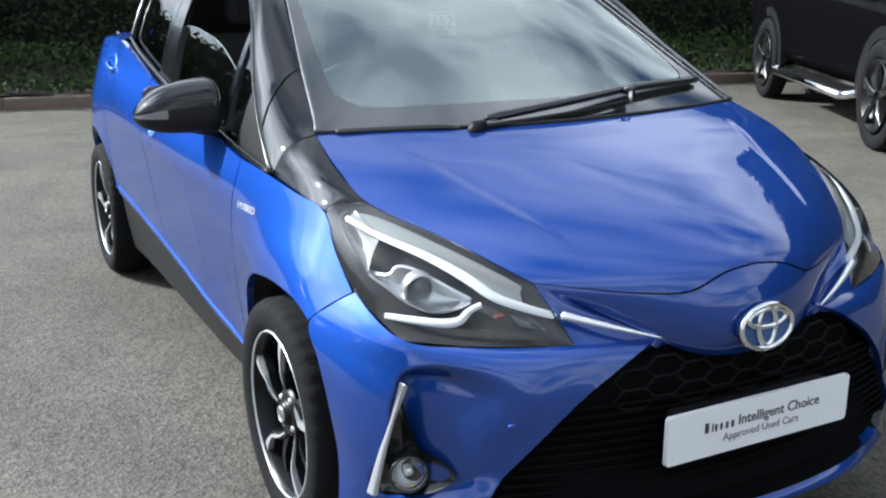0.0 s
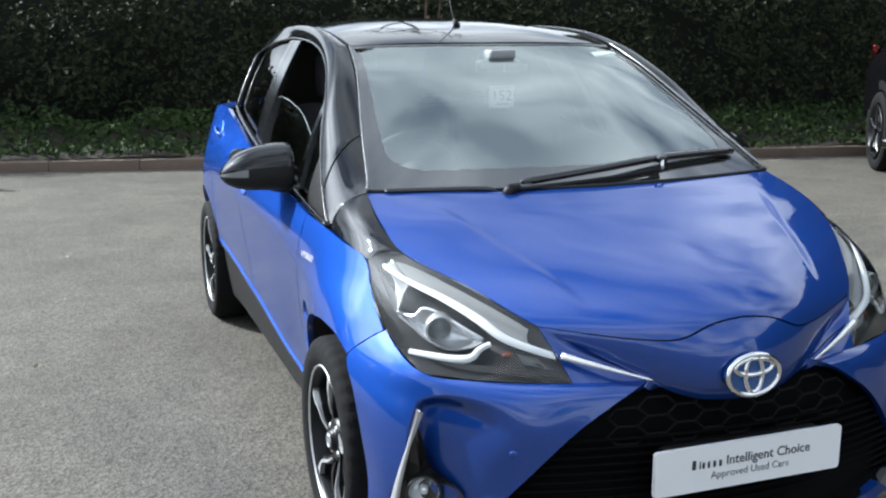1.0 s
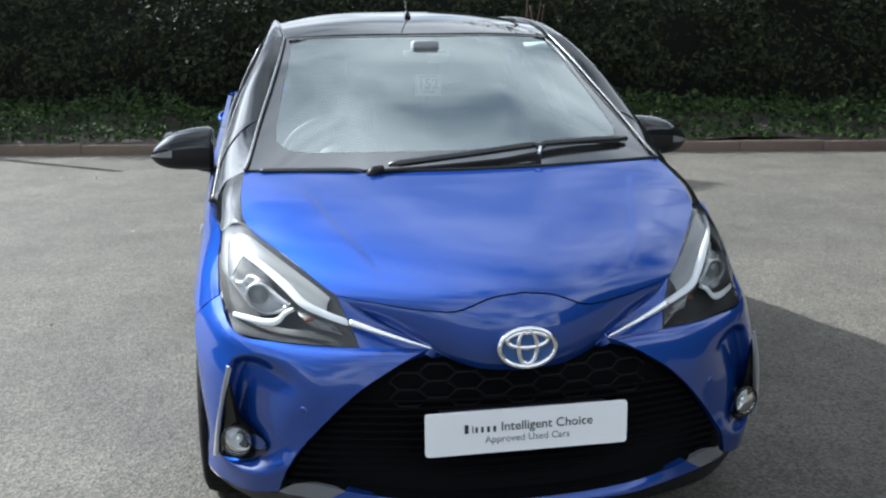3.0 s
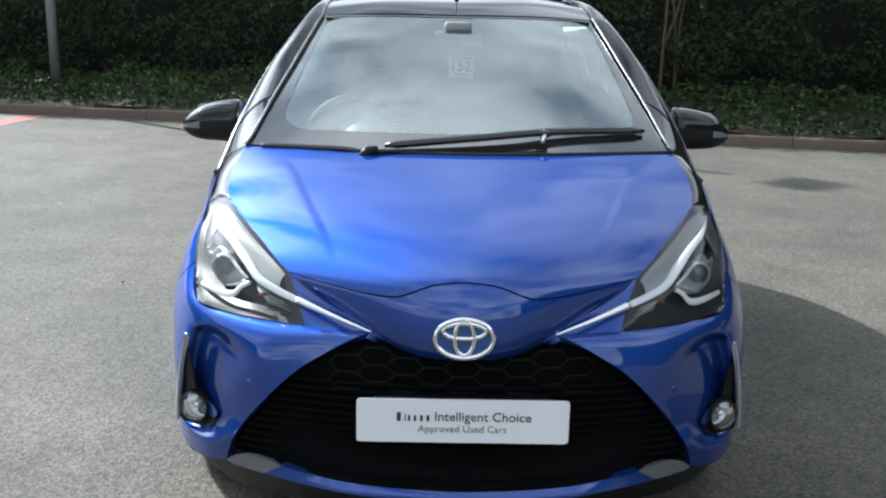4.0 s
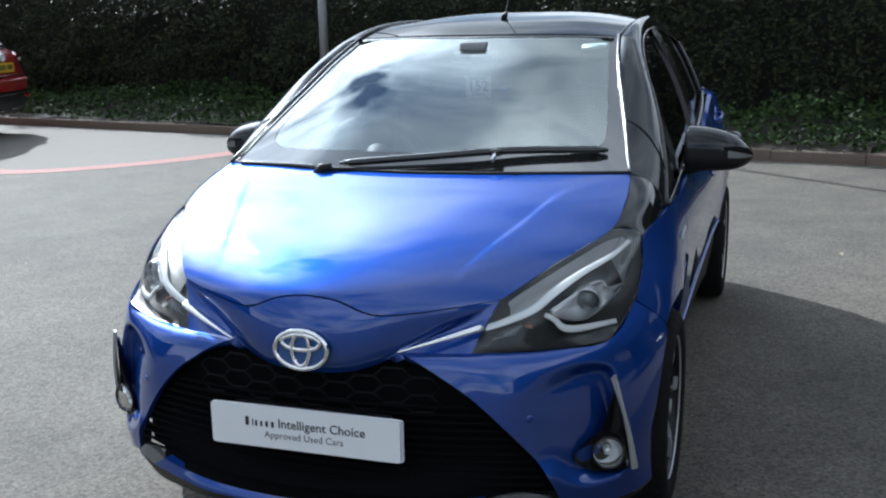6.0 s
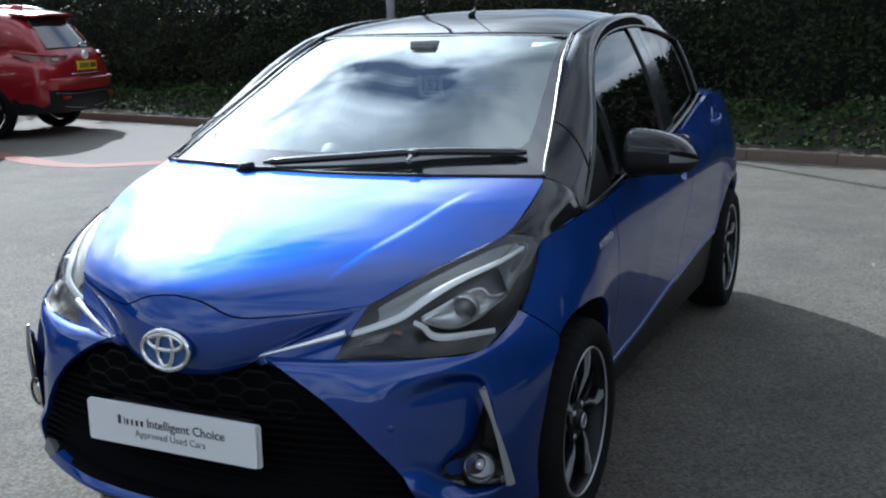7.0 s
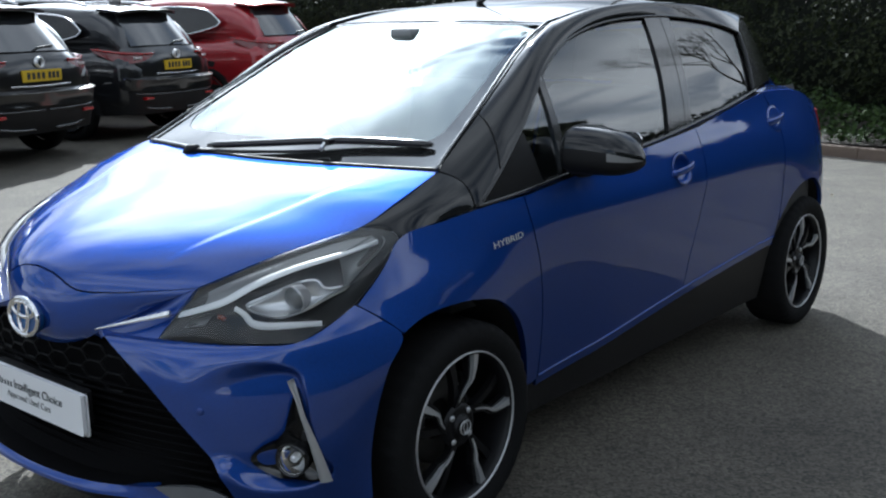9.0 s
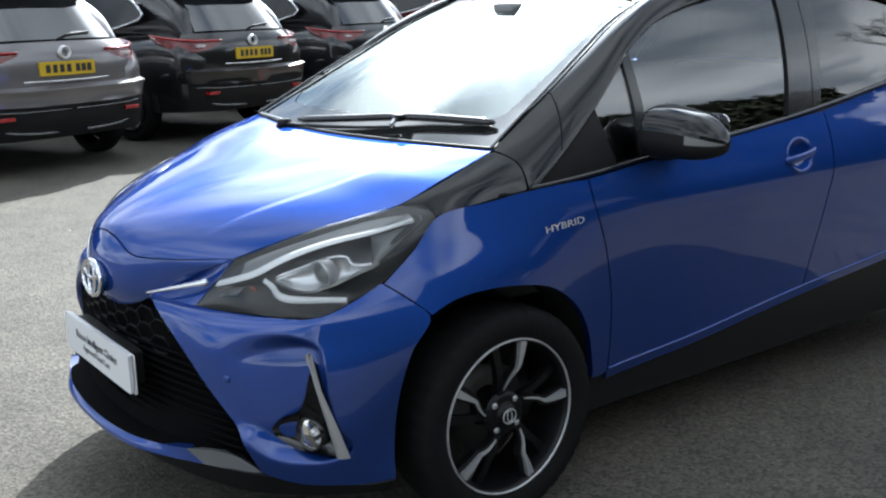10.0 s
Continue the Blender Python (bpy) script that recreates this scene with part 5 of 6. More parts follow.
def strip(name, a0, b0, a1, b1, z, material, label, kind="structure"):
    """A flat marking from along-kerb coordinates."""
    q = [KERB0 + ALONG * a + BACK * b for a, b in ((a0, b0), (a1, b0), (a1, b1), (a0, b1))]
    return tagged(part(name, (np.array([(p.x, p.y, z) for p in q]), [(0, 1, 2, 3)]), material, None), label, name.replace("_", " "), kind=kind)


nb, na = 14, 120
V = []
for j in range(nb):
    for i in range(na):
        p = KERB0 + ALONG * (38.2 * i / (na - 1)) + BACK * (0.12 + 6.0 * j / (nb - 1))
        V.append((p.x, p.y, 0.11 + 0.22 * min(1, j / 3) + 0.08 * noise.noise(Vector((p.x * 0.9, p.y * 0.9, 0)))))
tagged(part("planting_bed", (np.array(V), [(j * na + i, j * na + i + 1, (j + 1) * na + i + 1, (j + 1) * na + i) for j in range(nb - 1) for i in range(na - 1)]), SOIL, None), "dark soil bed behind the kerb", "soil", kind="structure")
edge_q = curve([(-4.72, 9.93), (-4.80, 9.2), (-5.02, 8.1), (-5.55, 7.2), (-6.35, 6.45), (-7.1, 6.42), (-8.3, 6.85), (-10.5, 7.6)], 60)
side_q = np.gradient(edge_q, axis=0)
side_q = np.c_[side_q[:, 1], -side_q[:, 0]] / np.linalg.norm(side_q, axis=1, keepdims=True)
inner_q = edge_q + side_q * 0.30
V = np.concatenate([np.c_[edge_q, np.full(60, 0.004)], np.c_[inner_q, np.full(60, 0.004)]])
tagged(part("road_marking", (V, [(60 + i, 60 + i + 1, i + 1, i) for i in range(59)]), REDLINE, None), "faded red painted bay line", "road marking", kind="structure")
far_q = np.c_[np.linspace(-4.72, -12.0, 60), np.array([kerb_y(x) - 0.06 for x in np.linspace(-4.72, -12.0, 60)])]
V = np.concatenate([np.c_[inner_q, np.full(60, 0.002)], np.c_[far_q, np.full(60, 0.002)]])
tagged(part("pavement", (V, [(60 + i, 60 + i + 1, i + 1, i) for i in range(59)]), PALE, None), "pale worn concrete parking bays", "pavement", kind="structure")
strip("gutter", 0, -0.07, 38, -0.004, 0.003, PALE, "thin pale concrete edge below the kerb")


def leaf_material(name, dark, light, rough=0.45):
    m = mat(name, dark, rough)
    nt = m.node_tree
    N, L = nt.nodes.new, nt.links.new
    b = nt.nodes["Principled BSDF"]
    g = N("ShaderNodeNewGeometry")
    r = N("ShaderNodeValToRGB")
    r.color_ramp.elements[0].color, r.color_ramp.elements[1].color = (*dark, 1), (*light, 1)
    L(g.outputs["Random Per Island"], r.inputs[0])
    L(r.outputs[0], b.inputs["Base Color"])
    b.inputs["Specular IOR Level"].default_value = 0.15
    return m


HEDGE_LEAF = leaf_material("hedge_leaf", (0.007, 0.0105, 0.0045), (0.033, 0.041, 0.015), 0.6)
IVY_LEAF = leaf_material("ivy_leaf", (0.008, 0.018, 0.0045), (0.039, 0.066, 0.015), 0.7)
TWIG = mat("bark", (0.05, 0.04, 0.03), 0.9, vary=0.4, vscale=30, bump=0.5, bscale=80)
# near-black colour that stands in for the shade deep in the hedge
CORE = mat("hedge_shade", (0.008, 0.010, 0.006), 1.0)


def leaves(centres, normals, sizes, rng):
    """Many small folded leaves: two quads each."""
    n = len(centres)
    nn = normals + rng.normal(0, 0.55, (n, 3))
    nn /= np.linalg.norm(nn, axis=1, keepdims=True)
    a = np.cross(nn, rng.normal(0, 1, (n, 3)))
    a /= np.linalg.norm(a, axis=1, keepdims=True)
    b = np.cross(nn, a)
    s = sizes[:, None]
    tip, tail = centres + a * s * 0.62, centres - a * s * 0.5
    l_, r_ = centres + b * s * 0.33 + nn * s * 0.12, centres - b * s * 0.33 + nn * s * 0.12
    V = np.stack([tail, l_, tip, r_], 1).reshape(-1, 3)
    i = np.arange(n) * 4
    F = np.concatenate([np.stack([i, i + 1, i + 2], 1), np.stack([i, i + 2, i + 3], 1)])
    return V, F


def hedge(name, a, b, z0, z1, count, seed, label, size=(0.06, 0.13)):
    rng = np.random.default_rng(seed)
    a, b = np.array(a, float), np.array(b, float)
    d = b - a
    ln = np.linalg.norm(d)
    d /= ln
    nrm = np.array((d[1], -d[0]))
    s, z = rng.uniform(0, ln, count), z0 + (z1 - z0) * rng.uniform(0, 1, count) ** 0.9
    keep = np.array([noise.noise(Vector((s_ * 1.3, z_ * 1.6, seed))) + 0.55 * noise.noise(Vector((s_ * 4.2, z_ * 4.2, seed + 9))) for s_, z_ in zip(s, z)])
    bulge = np.array([noise.noise(Vector((s_ * 0.55, z_ * 0.7, seed + 3))) for s_, z_ in zip(s, z)])
    out = 0.35 * bulge + 0.22 * keep + rng.normal(0, 0.09, count)
    ok = rng.uniform(-0.75, 0.5, count) < keep
    p = a + d * s[:, None] + nrm * out[:, None]
    C = np.c_[p, z][ok]
    k = len(C)
    Nn = np.tile(np.array((nrm[0], nrm[1], 0.55)), (k, 1))
    V, F = leaves(C, Nn, rng.uniform(*size, k), rng)
    top = part(name, (V, F), HEDGE_LEAF, None, smooth=False)
    tagged(top, label, "hedge", kind="stuff")
    # a dark sheet set behind the leaves, coloured as the hedge's inner shade
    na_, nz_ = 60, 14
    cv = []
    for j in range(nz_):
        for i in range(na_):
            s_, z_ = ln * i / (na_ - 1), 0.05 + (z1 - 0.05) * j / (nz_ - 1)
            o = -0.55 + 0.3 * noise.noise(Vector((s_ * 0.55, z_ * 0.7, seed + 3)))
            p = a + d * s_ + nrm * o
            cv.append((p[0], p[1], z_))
    part("hedge_shade_sheet", (np.array(cv), [(j * na_ + i, j * na_ + i + 1, (j + 1) * na_ + i + 1, (j + 1) * na_ + i) for j in range(nz_ - 1) for i in range(na_ - 1)]), CORE, top)
    return top


def along(s, t):
    p = KERB0 + ALONG * s + BACK * t
    return p.x, p.y


hedge("hedge", along(0, 1.75), along(38, 1.75), 0.42, 2.5, 105000, 11, "dense dark green evergreen hedge behind the kerb", size=(0.04, 0.085))
hedge("hedge", (-16.5, -6), (-15.2, 14), 0.2, 3.2, 14000, 23, "dark evergreen hedge behind parked cars", size=(0.09, 0.18))
hedge("hedge", (2.4, 15.6), (6.4, 14.9), 0.4, 3.6, 12000, 47, "tall dark evergreen shrubs behind the hedge", size=(0.08, 0.16))
# trees out of view, known by reflections; height raised to darken the shaded doors
hedge("tree_belt", (24, 44), (30, -34), 0.2, 14.5, 52000, 31, "dark tree belt out of view along the far side", size=(0.4, 0.8))
irng = np.random.default_rng(5)
k = 40000
s, t = irng.uniform(0, 38, k), irng.uniform(0.02, 1.9, k) ** 1.0
hgt = np.array([noise.noise(Vector((a * 0.8, b * 1.5, 2))) + 0.6 * noise.noise(Vector((a * 2.9, b * 2.9, 5))) for a, b in zip(s, t)])
pz = 0.14 + 0.16 * np.minimum(1, t / 1.2) + np.maximum(0, 0.16 + 0.28 * hgt) * irng.uniform(0.2, 1, k) * np.minimum(1, 0.35 + t)
px = np.array([along(a, b) for a, b in zip(s, t + irng.normal(0, 0.03, k))])
V, F = leaves(np.c_[px, pz], np.tile(np.array((0.0, -0.5, 0.9)), (k, 1)), irng.uniform(0.04, 0.09, k), irng)
tagged(part("ground_ivy", (V, F), IVY_LEAF, None, smooth=False), "low green ivy along the kerb", "ivy", kind="stuff")
POST = mat("galvanised_steel", (0.22, 0.22, 0.22), 0.5, 0.6, vary=0.25, vscale=12)
for x, y, r, lab in ((-4.85, 10.65, 0.058, "grey steel post in front of the hedge"),):
    o = part("post", tube([(x, y, 0.1), (x, y, 1.3), (x - 0.01, y, 2.5)], (r, r, r * 0.95), 16, up=(1, 0, 0)), POST, None)
    tagged(o, lab, "post")


lamp_post = thing("lamp_post", "tall thin grey lamp post behind the hedge", "lamp post", Matrix.Translation((-6.15, 14.15, 0)))
part("pole", tube([(0, 0, 0), (0, 0, 3), (0, 0, 7.6)], (0.055, 0.05, 0.04), 14, up=(1, 0, 0)), POST, lamp_post)
part("lamp_head", moved(box(-0.30, 0.30, -0.22, 0.22, -0.09, 0.09, 0.05), pose(0.12, -0.08, 7.95, 10, 0, 40)), POST, lamp_post, "grey lamp head")
lrng = np.random.default_rng(12)
spots = np.concatenate([np.array(((1.48, 4.45), (2.05, 1.15), (1.88, 0.42), (2.10, 0.18), (2.35, 0.05))), np.c_[lrng.uniform(-4, 4, 26), lrng.uniform(6.6, 8.2, 26)], np.c_[lrng.uniform(-4, -1.4, 10), lrng.uniform(0.5, 6, 10)]])
V, F = leaves(np.c_[spots, np.full(len(spots), 0.012)], np.tile(np.array((0.0, 0.0, 1.6)), (len(spots), 1)), lrng.uniform(0.02, 0.045, len(spots)), lrng)
V[:, 2] = np.maximum(V[:, 2], 0.003)
tagged(part("fallen_leaves", (V, F), leaf_material("dry_leaf", (0.16, 0.12, 0.07), (0.42, 0.38, 0.28), 0.7), None, smooth=False), "few pale dry leaves scattered on the asphalt", "leaves", kind="stuff")

def branch(p, d, length, r, depth, rng, out):
    """A tapering limb that forks into thinner ones."""
    bend = d + Vector((rng.uniform(-0.25, 0.25), rng.uniform(-0.25, 0.25), 0.12))
    q = p + bend.normalized() * length
    mid = (p + q) / 2 + Vector((rng.uniform(-0.06, 0.06), rng.uniform(-0.06, 0.06), 0)) * length
    out.append(tube(np.array([tuple(p), tuple(mid), tuple(q)]), (r, r * 0.85, r * 0.65), 6, up=(0.3, 1, 0.2)))
    if depth:
        for _ in range(3):
            n = (bend.normalized() + Vector((rng.uniform(-0.9, 0.9), rng.uniform(-0.9, 0.9), rng.uniform(-0.1, 0.5)))).normalized()
            branch(q, n, length * rng.uniform(0.6, 0.8), r * 0.58, depth - 1, rng, out)


tree = thing("tree", "bare brown tree behind the hedge", "tree", Matrix.Translation((4.6, 17.2, 0.0)) @ Matrix.Diagonal((1.25, 1.25, 1.25, 1)))
limbs = []
branch(Vector((0, 0, 1.9)), Vector((0.05, 0.0, 1)), 1.5, 0.085, 5, random.Random(9), limbs)
part("trunk", tube(np.array([(0, 0, 0), (0.02, 0, 1.0), (0, 0, 2.0)]), (0.16, 0.12, 0.09), 12, up=(1, 0, 0)), TWIG, tree)
part("crown", join(*limbs), TWIG, tree, "leafless branches")

# bare stems at the edge of the hedge
STEM = mat("reddish_bark", (0.075, 0.045, 0.027), 0.9, vary=0.4, vscale=30, bump=0.5, bscale=80)
for x, y, h, lean in ((2.57, 9.85, 1.9, 0.06), (2.78, 9.95, 1.6, -0.10)):
    stem = part("shrub_stem", join(tube(curve([(x, y, 0.15), (x + 0.3 * lean, y, 0.6 * h), (x + lean, y + 0.05, h)], 12), np.linspace(0.024, 0.012, 12), 8),
                                   tube(curve([(x + 0.2 * lean, y, 0.5 * h), (x + lean + 0.10, y - 0.02, 0.75 * h), (x + lean + 0.16, y, h)], 8), np.linspace(0.016, 0.007, 8), 6)), STEM, None)
    tagged(stem, "bare reddish-brown shrub stem in the hedge", "shrub stem", group="shrub stems")


# ---- the parked cars ----
def ring_loft(stations, n=40, power=4.0):
    """Lofts rounded sections: (y, half width, bottom, top)."""
    a = np.linspace(0, 2 * np.pi, n, endpoint=False)
    c, s_ = np.cos(a), np.sin(a)
    e = 2 / power
    sx, sz = np.sign(c) * np.abs(c) ** e, np.sign(s_) * np.abs(s_) ** e
    st = np.array(stations, float)
    ys = np.linspace(st[0, 0], st[-1, 0], 60)
    w, b, t = (spline(st[:, 0], st[:, k], ys) for k in (1, 2, 3))
    V = np.stack([w[:, None] * sx, np.repeat(ys[:, None], n, 1), (b + t)[:, None] / 2 + (t - b)[:, None] / 2 * sz], -1)
    F = [(i * n + (j + 1) % n, i * n + j, (i + 1) * n + j, (i + 1) * n + (j + 1) % n) for i in range(59) for j in range(n)]
    F += [tuple(range(n)), tuple(59 * n + j for j in range(n))[::-1]]
    return V.reshape(-1, 3), F


SUVRED = mat("dark_red_lens", (0.15, 0.005, 0.007), 0.2, coat=0.5)
YELLOW = mat("yellow_plate", (0.62, 0.42, 0.02), 0.4)
SUVGLASS = mat("dark_tinted_glass", (0.010, 0.012, 0.014), 0.03, IOR=1.45)
REARGLASS = mat("rear_screen_glass", (0.02, 0.022, 0.024), 0.03, IOR=2.3)
TRIM = mat("satin_bright_trim", (0.7, 0.7, 0.72), 0.25, 1.0)
LAMPCLEAR = mat("lamp_clear", (0.6, 0.55, 0.55), 0.15, coat=1.0)


def suv(label, at, color, metal=0.4, coat=1.0, blades=None):
    top = thing("parked_car", label, "car", at, group="" if "off-roader" in label else "row of parked cars")
    P = paint(label.replace(" ", "_")[:30], color, metal, 0.3)
    P.node_tree.nodes["Principled BSDF"].inputs["Coat Weight"].default_value = coat
    P.node_tree.nodes["Principled BSDF"].inputs["Specular IOR Level"].default_value = 0.5 if coat > 0.5 else 0.0
    blades = blades or SILVER
    part("body", ring_loft([(0.02, 0.70, 0.40, 0.86), (0.10, 0.84, 0.32, 0.98), (0.30, 0.90, 0.30, 1.06), (0.9, 0.915, 0.29, 1.07), (2.2, 0.905, 0.29, 1.00), (3.1, 0.895, 0.29, 0.97), (3.9, 0.86, 0.28, 0.88), (4.25, 0.74, 0.28, 0.74), (4.38, 0.55, 0.32, 0.62)], 44, 5), P, top)
    part("roof", ring_loft([(0.16, 0.70, 0.90, 1.06), (0.30, 0.72, 0.90, 1.30), (0.55, 0.70, 0.90, 1.50), (1.0, 0.70, 0.90, 1.575), (1.9, 0.70, 0.90, 1.59), (2.4, 0.69, 0.90, 1.52), (2.9, 0.69, 0.88, 1.24), (3.3, 0.68, 0.85, 0.98)], 44, 3.4), P, top)
    tailp = coons([(0, 0.055, 1.075), (0.45, 0.075, 1.07), (0.74, 0.22, 1.06)], [(0, -0.035, 0.70), (0.5, -0.015, 0.70), (0.84, 0.13, 0.71)], [(0, 0.055, 1.075), (0, -0.015, 0.95), (0, -0.035, 0.70)],
                  [(0.74, 0.22, 1.06), (0.82, 0.15, 0.92), (0.84, 0.13, 0.71)], 24, 16)
    part("tailgate", sheet(whole(swell(tailp, 0.012, 1, 1, np.array((0, 2, 0.8)))), 0.03, np.array((0, 2, 0.8))), P, top)
    rg = coons([(0, 0.40, 1.475), (0.30, 0.415, 1.47), (0.50, 0.46, 1.455)], [(0, 0.075, 1.085), (0.35, 0.095, 1.085), (0.60, 0.18, 1.08)], [(0, 0.40, 1.475), (0, 0.075, 1.085)], [(0.50, 0.46, 1.455), (0.60, 0.18, 1.08)], 20, 10)
    part("rear_screen", sheet(whole(rg + (0, -0.012, 0.006)), 0.02, np.array((0, 2, 0.8))), REARGLASS, top, "dark rear screen")
    sp_ = coons([(0, 0.24, 1.505), (0.35, 0.26, 1.50), (0.54, 0.34, 1.48)], [(0, 0.60, 1.555), (0.60, 0.62, 1.515)], [(0, 0.24, 1.505), (0, 0.42, 1.54), (0, 0.60, 1.555)], [(0.54, 0.34, 1.48), (0.60, 0.62, 1.515)], 20, 8)
    part("spoiler", sheet(whole(sp_), 0.03, np.array((0, 2, 0.8))), P, top)
    for sgn in (1, -1):
        fix = (lambda vf: vf) if sgn > 0 else flipped
        w = coons([(0.735, 0.72, 1.26), (0.69, 1.02, 1.43), (0.68, 1.9, 1.45), (0.70, 2.5, 1.33)], [(0.755, 0.76, 1.21), (0.80, 1.20, 1.11), (0.815, 1.9, 1.06), (0.80, 2.85, 1.02)], [(0.735, 0.72, 1.26), (0.755, 0.76, 1.21)], [(0.70, 2.5, 1.33), (0.80, 2.85, 1.02)], 24, 8)
        win = part("side_window", fix(sheet(w + (0.035, 0, 0), 0.02, np.array((0, 2, 0.8)))), SUVGLASS, top)
        ln = np.concatenate([w[0], w[1:, -1], w[-1, ::-1][1:], w[::-1, 0][1:-1]]) + (0.04, 0, 0)
        part("window_trim", fix(tube(ln, 0.012, 6, close=True, up=(1, 0, 0))), TRIM, win, "bright window trim")
        tl = coons([(0.40, 0.030, 1.005), (0.62, 0.085, 1.015), (0.82, 0.24, 1.035), (0.90, 0.52, 1.065)], [(0.40, 0.020, 0.975), (0.62, 0.050, 0.905), (0.82, 0.17, 0.900), (0.905, 0.46, 1.02)], [(0.40, 0.030, 1.005), (0.40, 0.020, 0.975)], [(0.90, 0.52, 1.065), (0.905, 0.46, 1.02)], 24, 8)
        lampo = part("tail_lamp", fix(sheet(tl + (0.012, -0.02, 0), 0.04, np.array((0, 2, 0.8)))), SUVRED, top, "dark red tail lamp")
        part("lamp_strip", fix(tube(tl[1] + (0.014, -0.034, 0), 0.011, 6)), TAILRED, lampo, "bright red light strip")
        part("reverse_lens", fix(box(0.58, 0.70, 0.03, 0.07, 0.935, 0.965, 0.006)), LAMPCLEAR, lampo)
        part("roof_rail", fix(tube(curve([(0.60, 0.75, 1.545), (0.62, 1.0, 1.60), (0.61, 1.9, 1.61), (0.60, 2.25, 1.56)], 24), 0.018, 8)), TRIM, top)
        for yc in (0.85, 3.50):
            wh = part("wheel", fix(moved((tv * (0.85, 1.13, 1.13), tf), pose(0.862, yc, 0.34))), RUBBER, top)
            part("wheel_rim", fix(moved(lathe([(0.080, 0.232), (0.092, 0.230), (0.086, 0.215), (0.03, 0.20), (0.02, 0.05), (0.05, 0.03), (0.05, 0.001)], 40), pose(0.860, yc, 0.34))), RIMBLACK, wh)
            for k in range(5):
                part("spoke", fix(moved((lambda vf: (vf[0] * (1, 1.14, 1.14), vf[1]))(spoke(2 * np.pi * k / 5 + 0.3, (0.014, 0.020, 0.030), 0.06, 0.075, 0.0, 0.03, 0.199)), pose(0.872, yc, 0.34))), blades, wh)
            a = np.linspace(radians(-5), radians(185), 28)
            arch = np.stack([np.stack([np.full(28, 0.905), yc - r * np.cos(a), 0.34 + r * np.sin(a)], -1) for r in (0.36, 0.435)], 0)
            part("arch_cladding", fix(sheet(arch + (0.012, 0, 0), 0.10, np.array((0, yc, 0.4)))), PLASTIC, top, "black arch cladding")
            # flat black half disc, painted as the shade in an arch that isn't cut
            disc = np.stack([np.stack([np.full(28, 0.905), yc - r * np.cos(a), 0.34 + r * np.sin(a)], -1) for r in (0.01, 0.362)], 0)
            part("arch_shade_disc", fix(sheet(disc + (0.002, 0, 0), 0.0, np.array((0, yc, 0.4)))), DARK, top)
    bl = coons([(0, -0.112, 0.70), (0.5, -0.092, 0.70), (0.82, 0.035, 0.71), (0.905, 0.42, 0.70)], [(0, -0.095, 0.57), (0.5, -0.075, 0.575), (0.81, 0.05, 0.59), (0.915, 0.42, 0.60)], [(0, -0.112, 0.70), (0, -0.095, 0.57)], [(0.905, 0.42, 0.70), (0.915, 0.42, 0.60)], 30, 8)
    part("bumper_upper", sheet(whole(swell(bl, 0.012, 0.3, 1, np.array((0, 2, 0.6)))), 0.05, np.array((0, 2, 0.6))), P, top)
    sh_ = coons([(0, -0.02, 0.735), (0.5, 0.0, 0.735), (0.82, 0.14, 0.745)], [(0, -0.115, 0.700), (0.5, -0.095, 0.702), (0.83, 0.03, 0.712)], [(0, -0.02, 0.735), (0, -0.115, 0.700)], [(0.82, 0.14, 0.745), (0.83, 0.03, 0.712)], 30, 6)
    part("bumper_ledge", sheet(whole(sh_), 0.03, np.array((0, 0.3, 0.4))), P, top)
    bk = coons([(0, -0.070, 0.565), (0.5, -0.050, 0.57), (0.80, 0.06, 0.585), (0.91, 0.42, 0.595)], [(0, 0.0, 0.30), (0.5, 0.015, 0.30), (0.78, 0.10, 0.31), (0.88, 0.42, 0.30)], [(0, -0.070, 0.565), (0, -0.06, 0.45), (0, 0.0, 0.30)], [(0.91, 0.42, 0.595), (0.90, 0.42, 0.45), (0.88, 0.42, 0.30)], 30, 10)
    part("rear_bumper", sheet(whole(bk), 0.05, np.array((0, 2, 0.6))), PLASTIC, top, "black lower bumper")
    for sgn in (1, -1):
        part("skid_trim", tube(curve([(sgn * 0.14, -0.025, 0.345), (sgn * 0.45, -0.015, 0.36), (sgn * 0.66, 0.035, 0.40)], 12), 0.014, 6), PILLARTRIM, top)
        part("bumper_trim", tube(curve([(sgn * 0.02, -0.075, 0.53), (sgn * 0.5, -0.058, 0.535), (sgn * 0.76, 0.02, 0.55)], 12), 0.008, 6), PILLARTRIM, top)
        part("reflector", box(sgn * 0.60 - 0.07, sgn * 0.60 + 0.07, -0.062, 0.0, 0.475, 0.505, 0.004), TAILRED, top)
    pl = part("number_plate", prism([(x, z + 0.86) for x, z in rounded(0.52, 0.111, 0.006)], -0.048, 0.0), YELLOW, top, "yellow number plate", smooth=False)
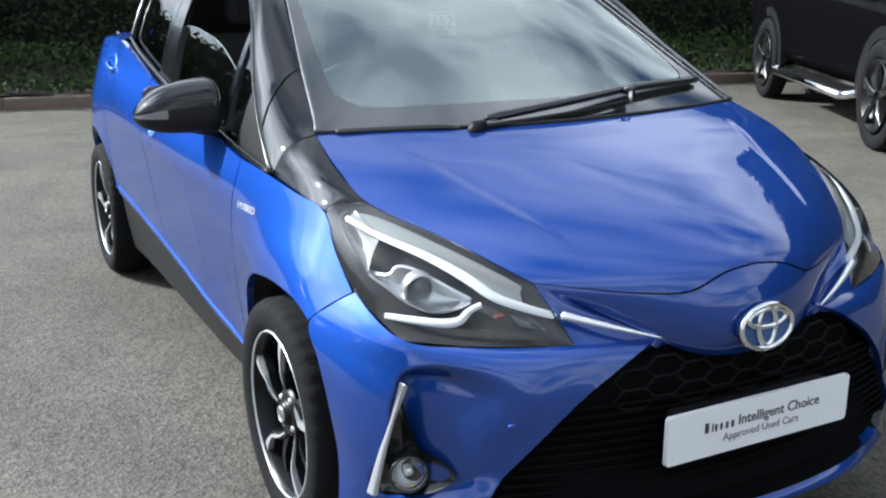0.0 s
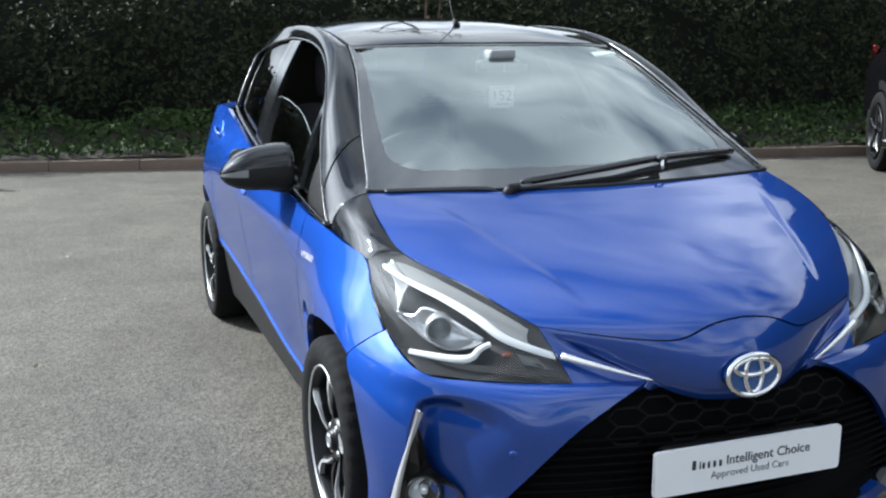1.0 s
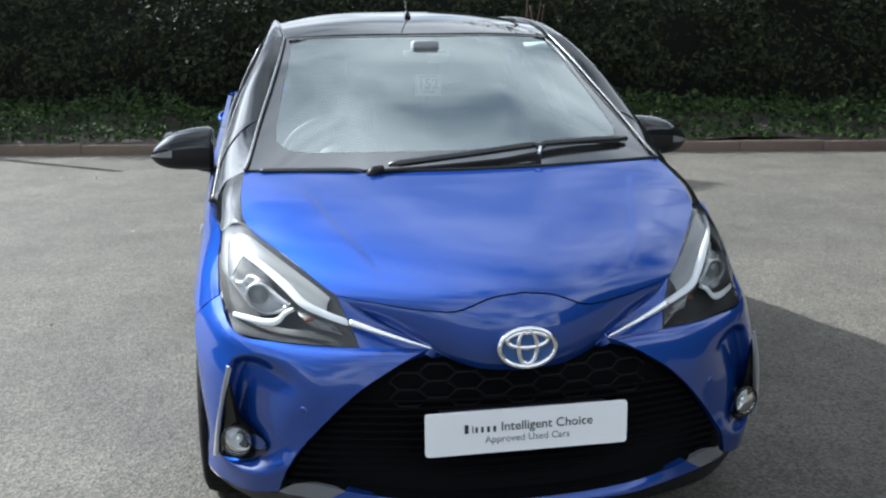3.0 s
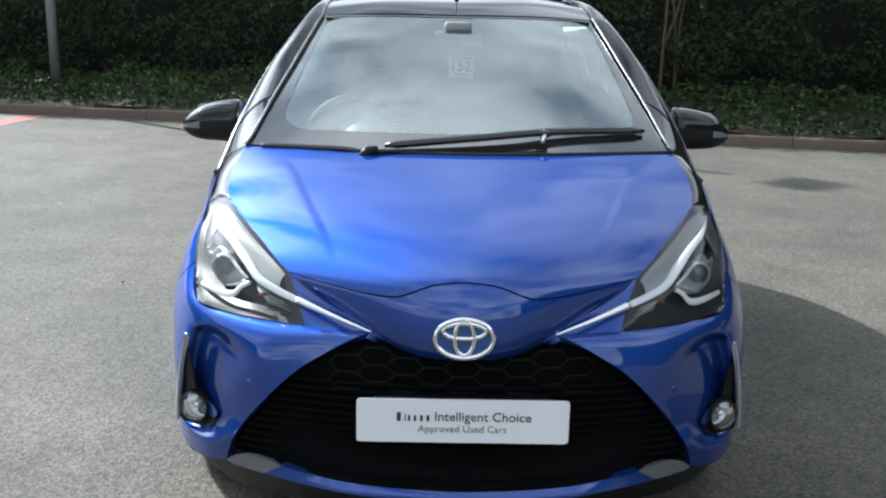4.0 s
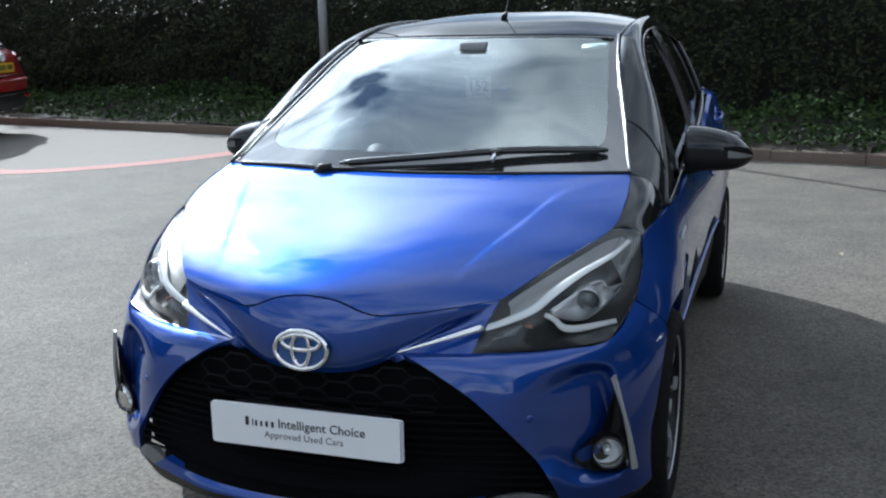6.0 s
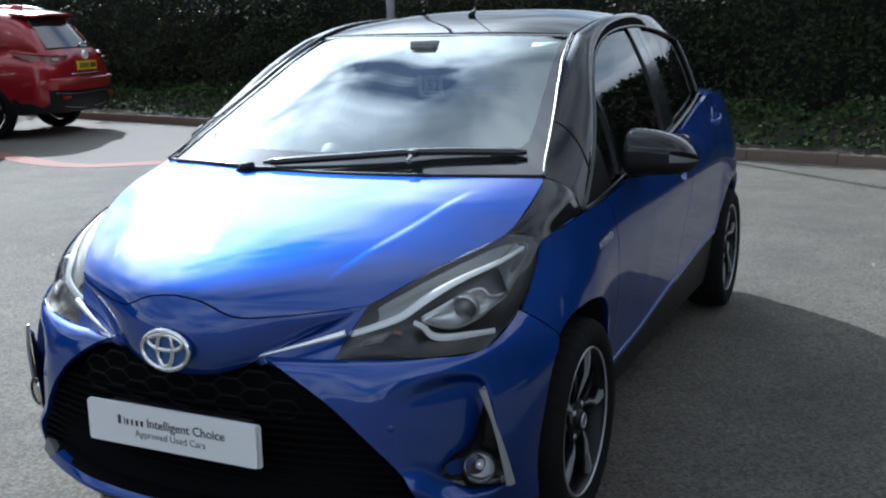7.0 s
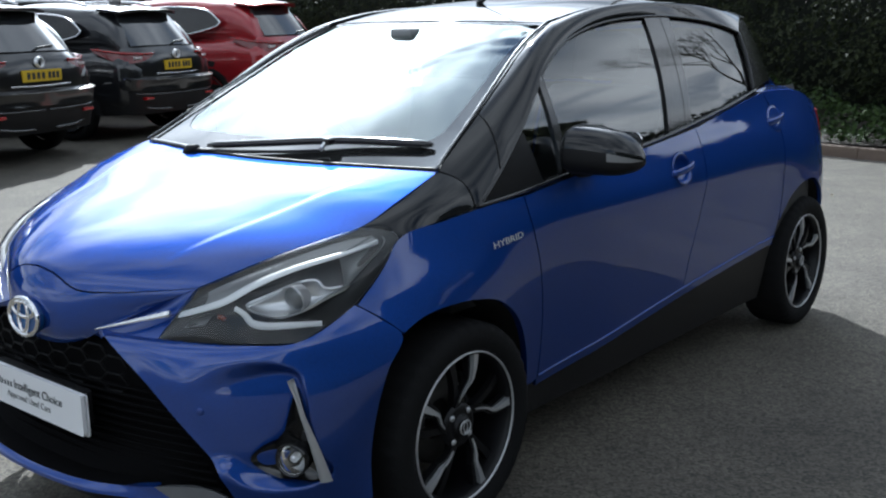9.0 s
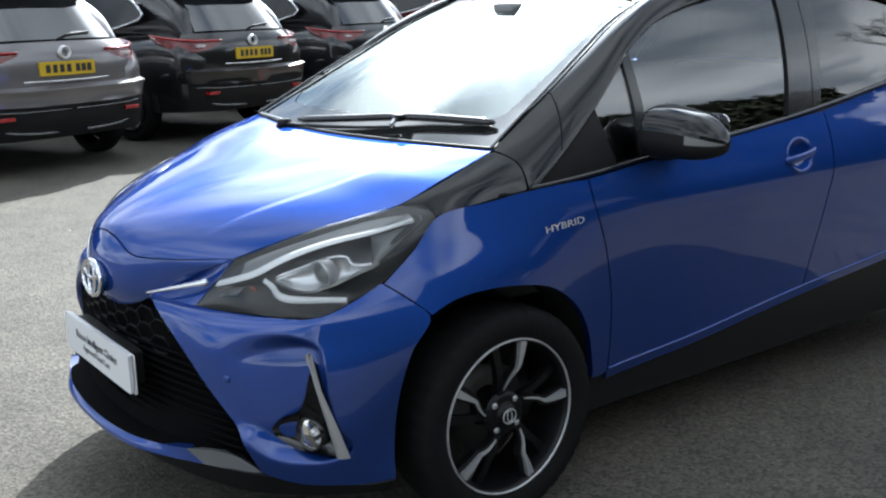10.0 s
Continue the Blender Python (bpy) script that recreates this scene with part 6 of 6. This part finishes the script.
    for x in (-0.185, -0.12, -0.055, 0.01, 0.095, 0.15, 0.205):
        part("plate_bar", box(x - 0.02, x + 0.02, -0.050, -0.047, 0.828, 0.892), INK, pl, smooth=False)
    part("plate_garnish", tube(curve([(-0.40, -0.025, 0.765), (0, -0.045, 0.76), (0.40, -0.025, 0.765)], 14), 0.010, 6), TRIM, top)
    part("badge", moved(lathe([(-0.03, 0.038), (0.008, 0.041), (0.008, 0.051), (-0.03, 0.056)], 30), pose(0, -0.034, 0.985, 0, 0, -90)), BADGE, top, "round bright badge ring")
    part("rear_wiper", tube([(0.0, 0.06, 1.085), (0.12, 0.085, 1.125), (0.34, 0.11, 1.14)], 0.012, 6), PLASTIC, top)
    part("shark_fin", box(-0.02, 0.02, 0.75, 0.90, 1.56, 1.62, 0.01), P, top)
    return top


def row(x, y, size=1.05):
    h = Vector((-0.95, -0.31, 0))
    return Matrix.Translation(Vector((x, y, 0)) - 0.85 * h) @ pose(0, 0, 0, 0, 0, 108) @ Matrix.Diagonal((size, size, size, 1))


suv("dark grey parked crossover seen from behind", row(-7.15, 1.65), (0.17, 0.16, 0.165))
suv("black parked crossover in the middle bay", row(-8.27, 4.0), (0.010, 0.010, 0.012))
suv("black parked crossover beside the red one", row(-9.34, 6.46), (0.012, 0.013, 0.016))
suv("bright red parked crossover near the hedge", row(-10.0, 9.2, 1.12), (0.30, 0.010, 0.016), 0.2)
pick = suv("black parked off-roader with chrome side step", Matrix.Translation((7.75, 6.95, 0)) @ pose(0, 0, 0, 0, 0, 151) @ Matrix.Diagonal((1.06, 1.16, 1.2, 1)), (0.003, 0.003, 0.0035), 0.0, 0.07, GLOSSBLACK)
part("side_step", join(tube([(1.0, 1.34, 0.285), (1.0, 2.2, 0.285), (1.0, 3.02, 0.285)], 0.028, 10), tube([(0.78, 1.26, 0.345), (0.92, 1.30, 0.30), (1.0, 1.34, 0.285)], 0.028, 10), tube([(1.0, 3.02, 0.285), (0.92, 3.06, 0.30), (0.78, 3.10, 0.345)], 0.028, 10)), CHROME, pick, "chrome side step")
part("step_board", box(0.74, 0.99, 1.32, 3.04, 0.265, 0.300, 0.008), PLASTIC, pick, "black running board")
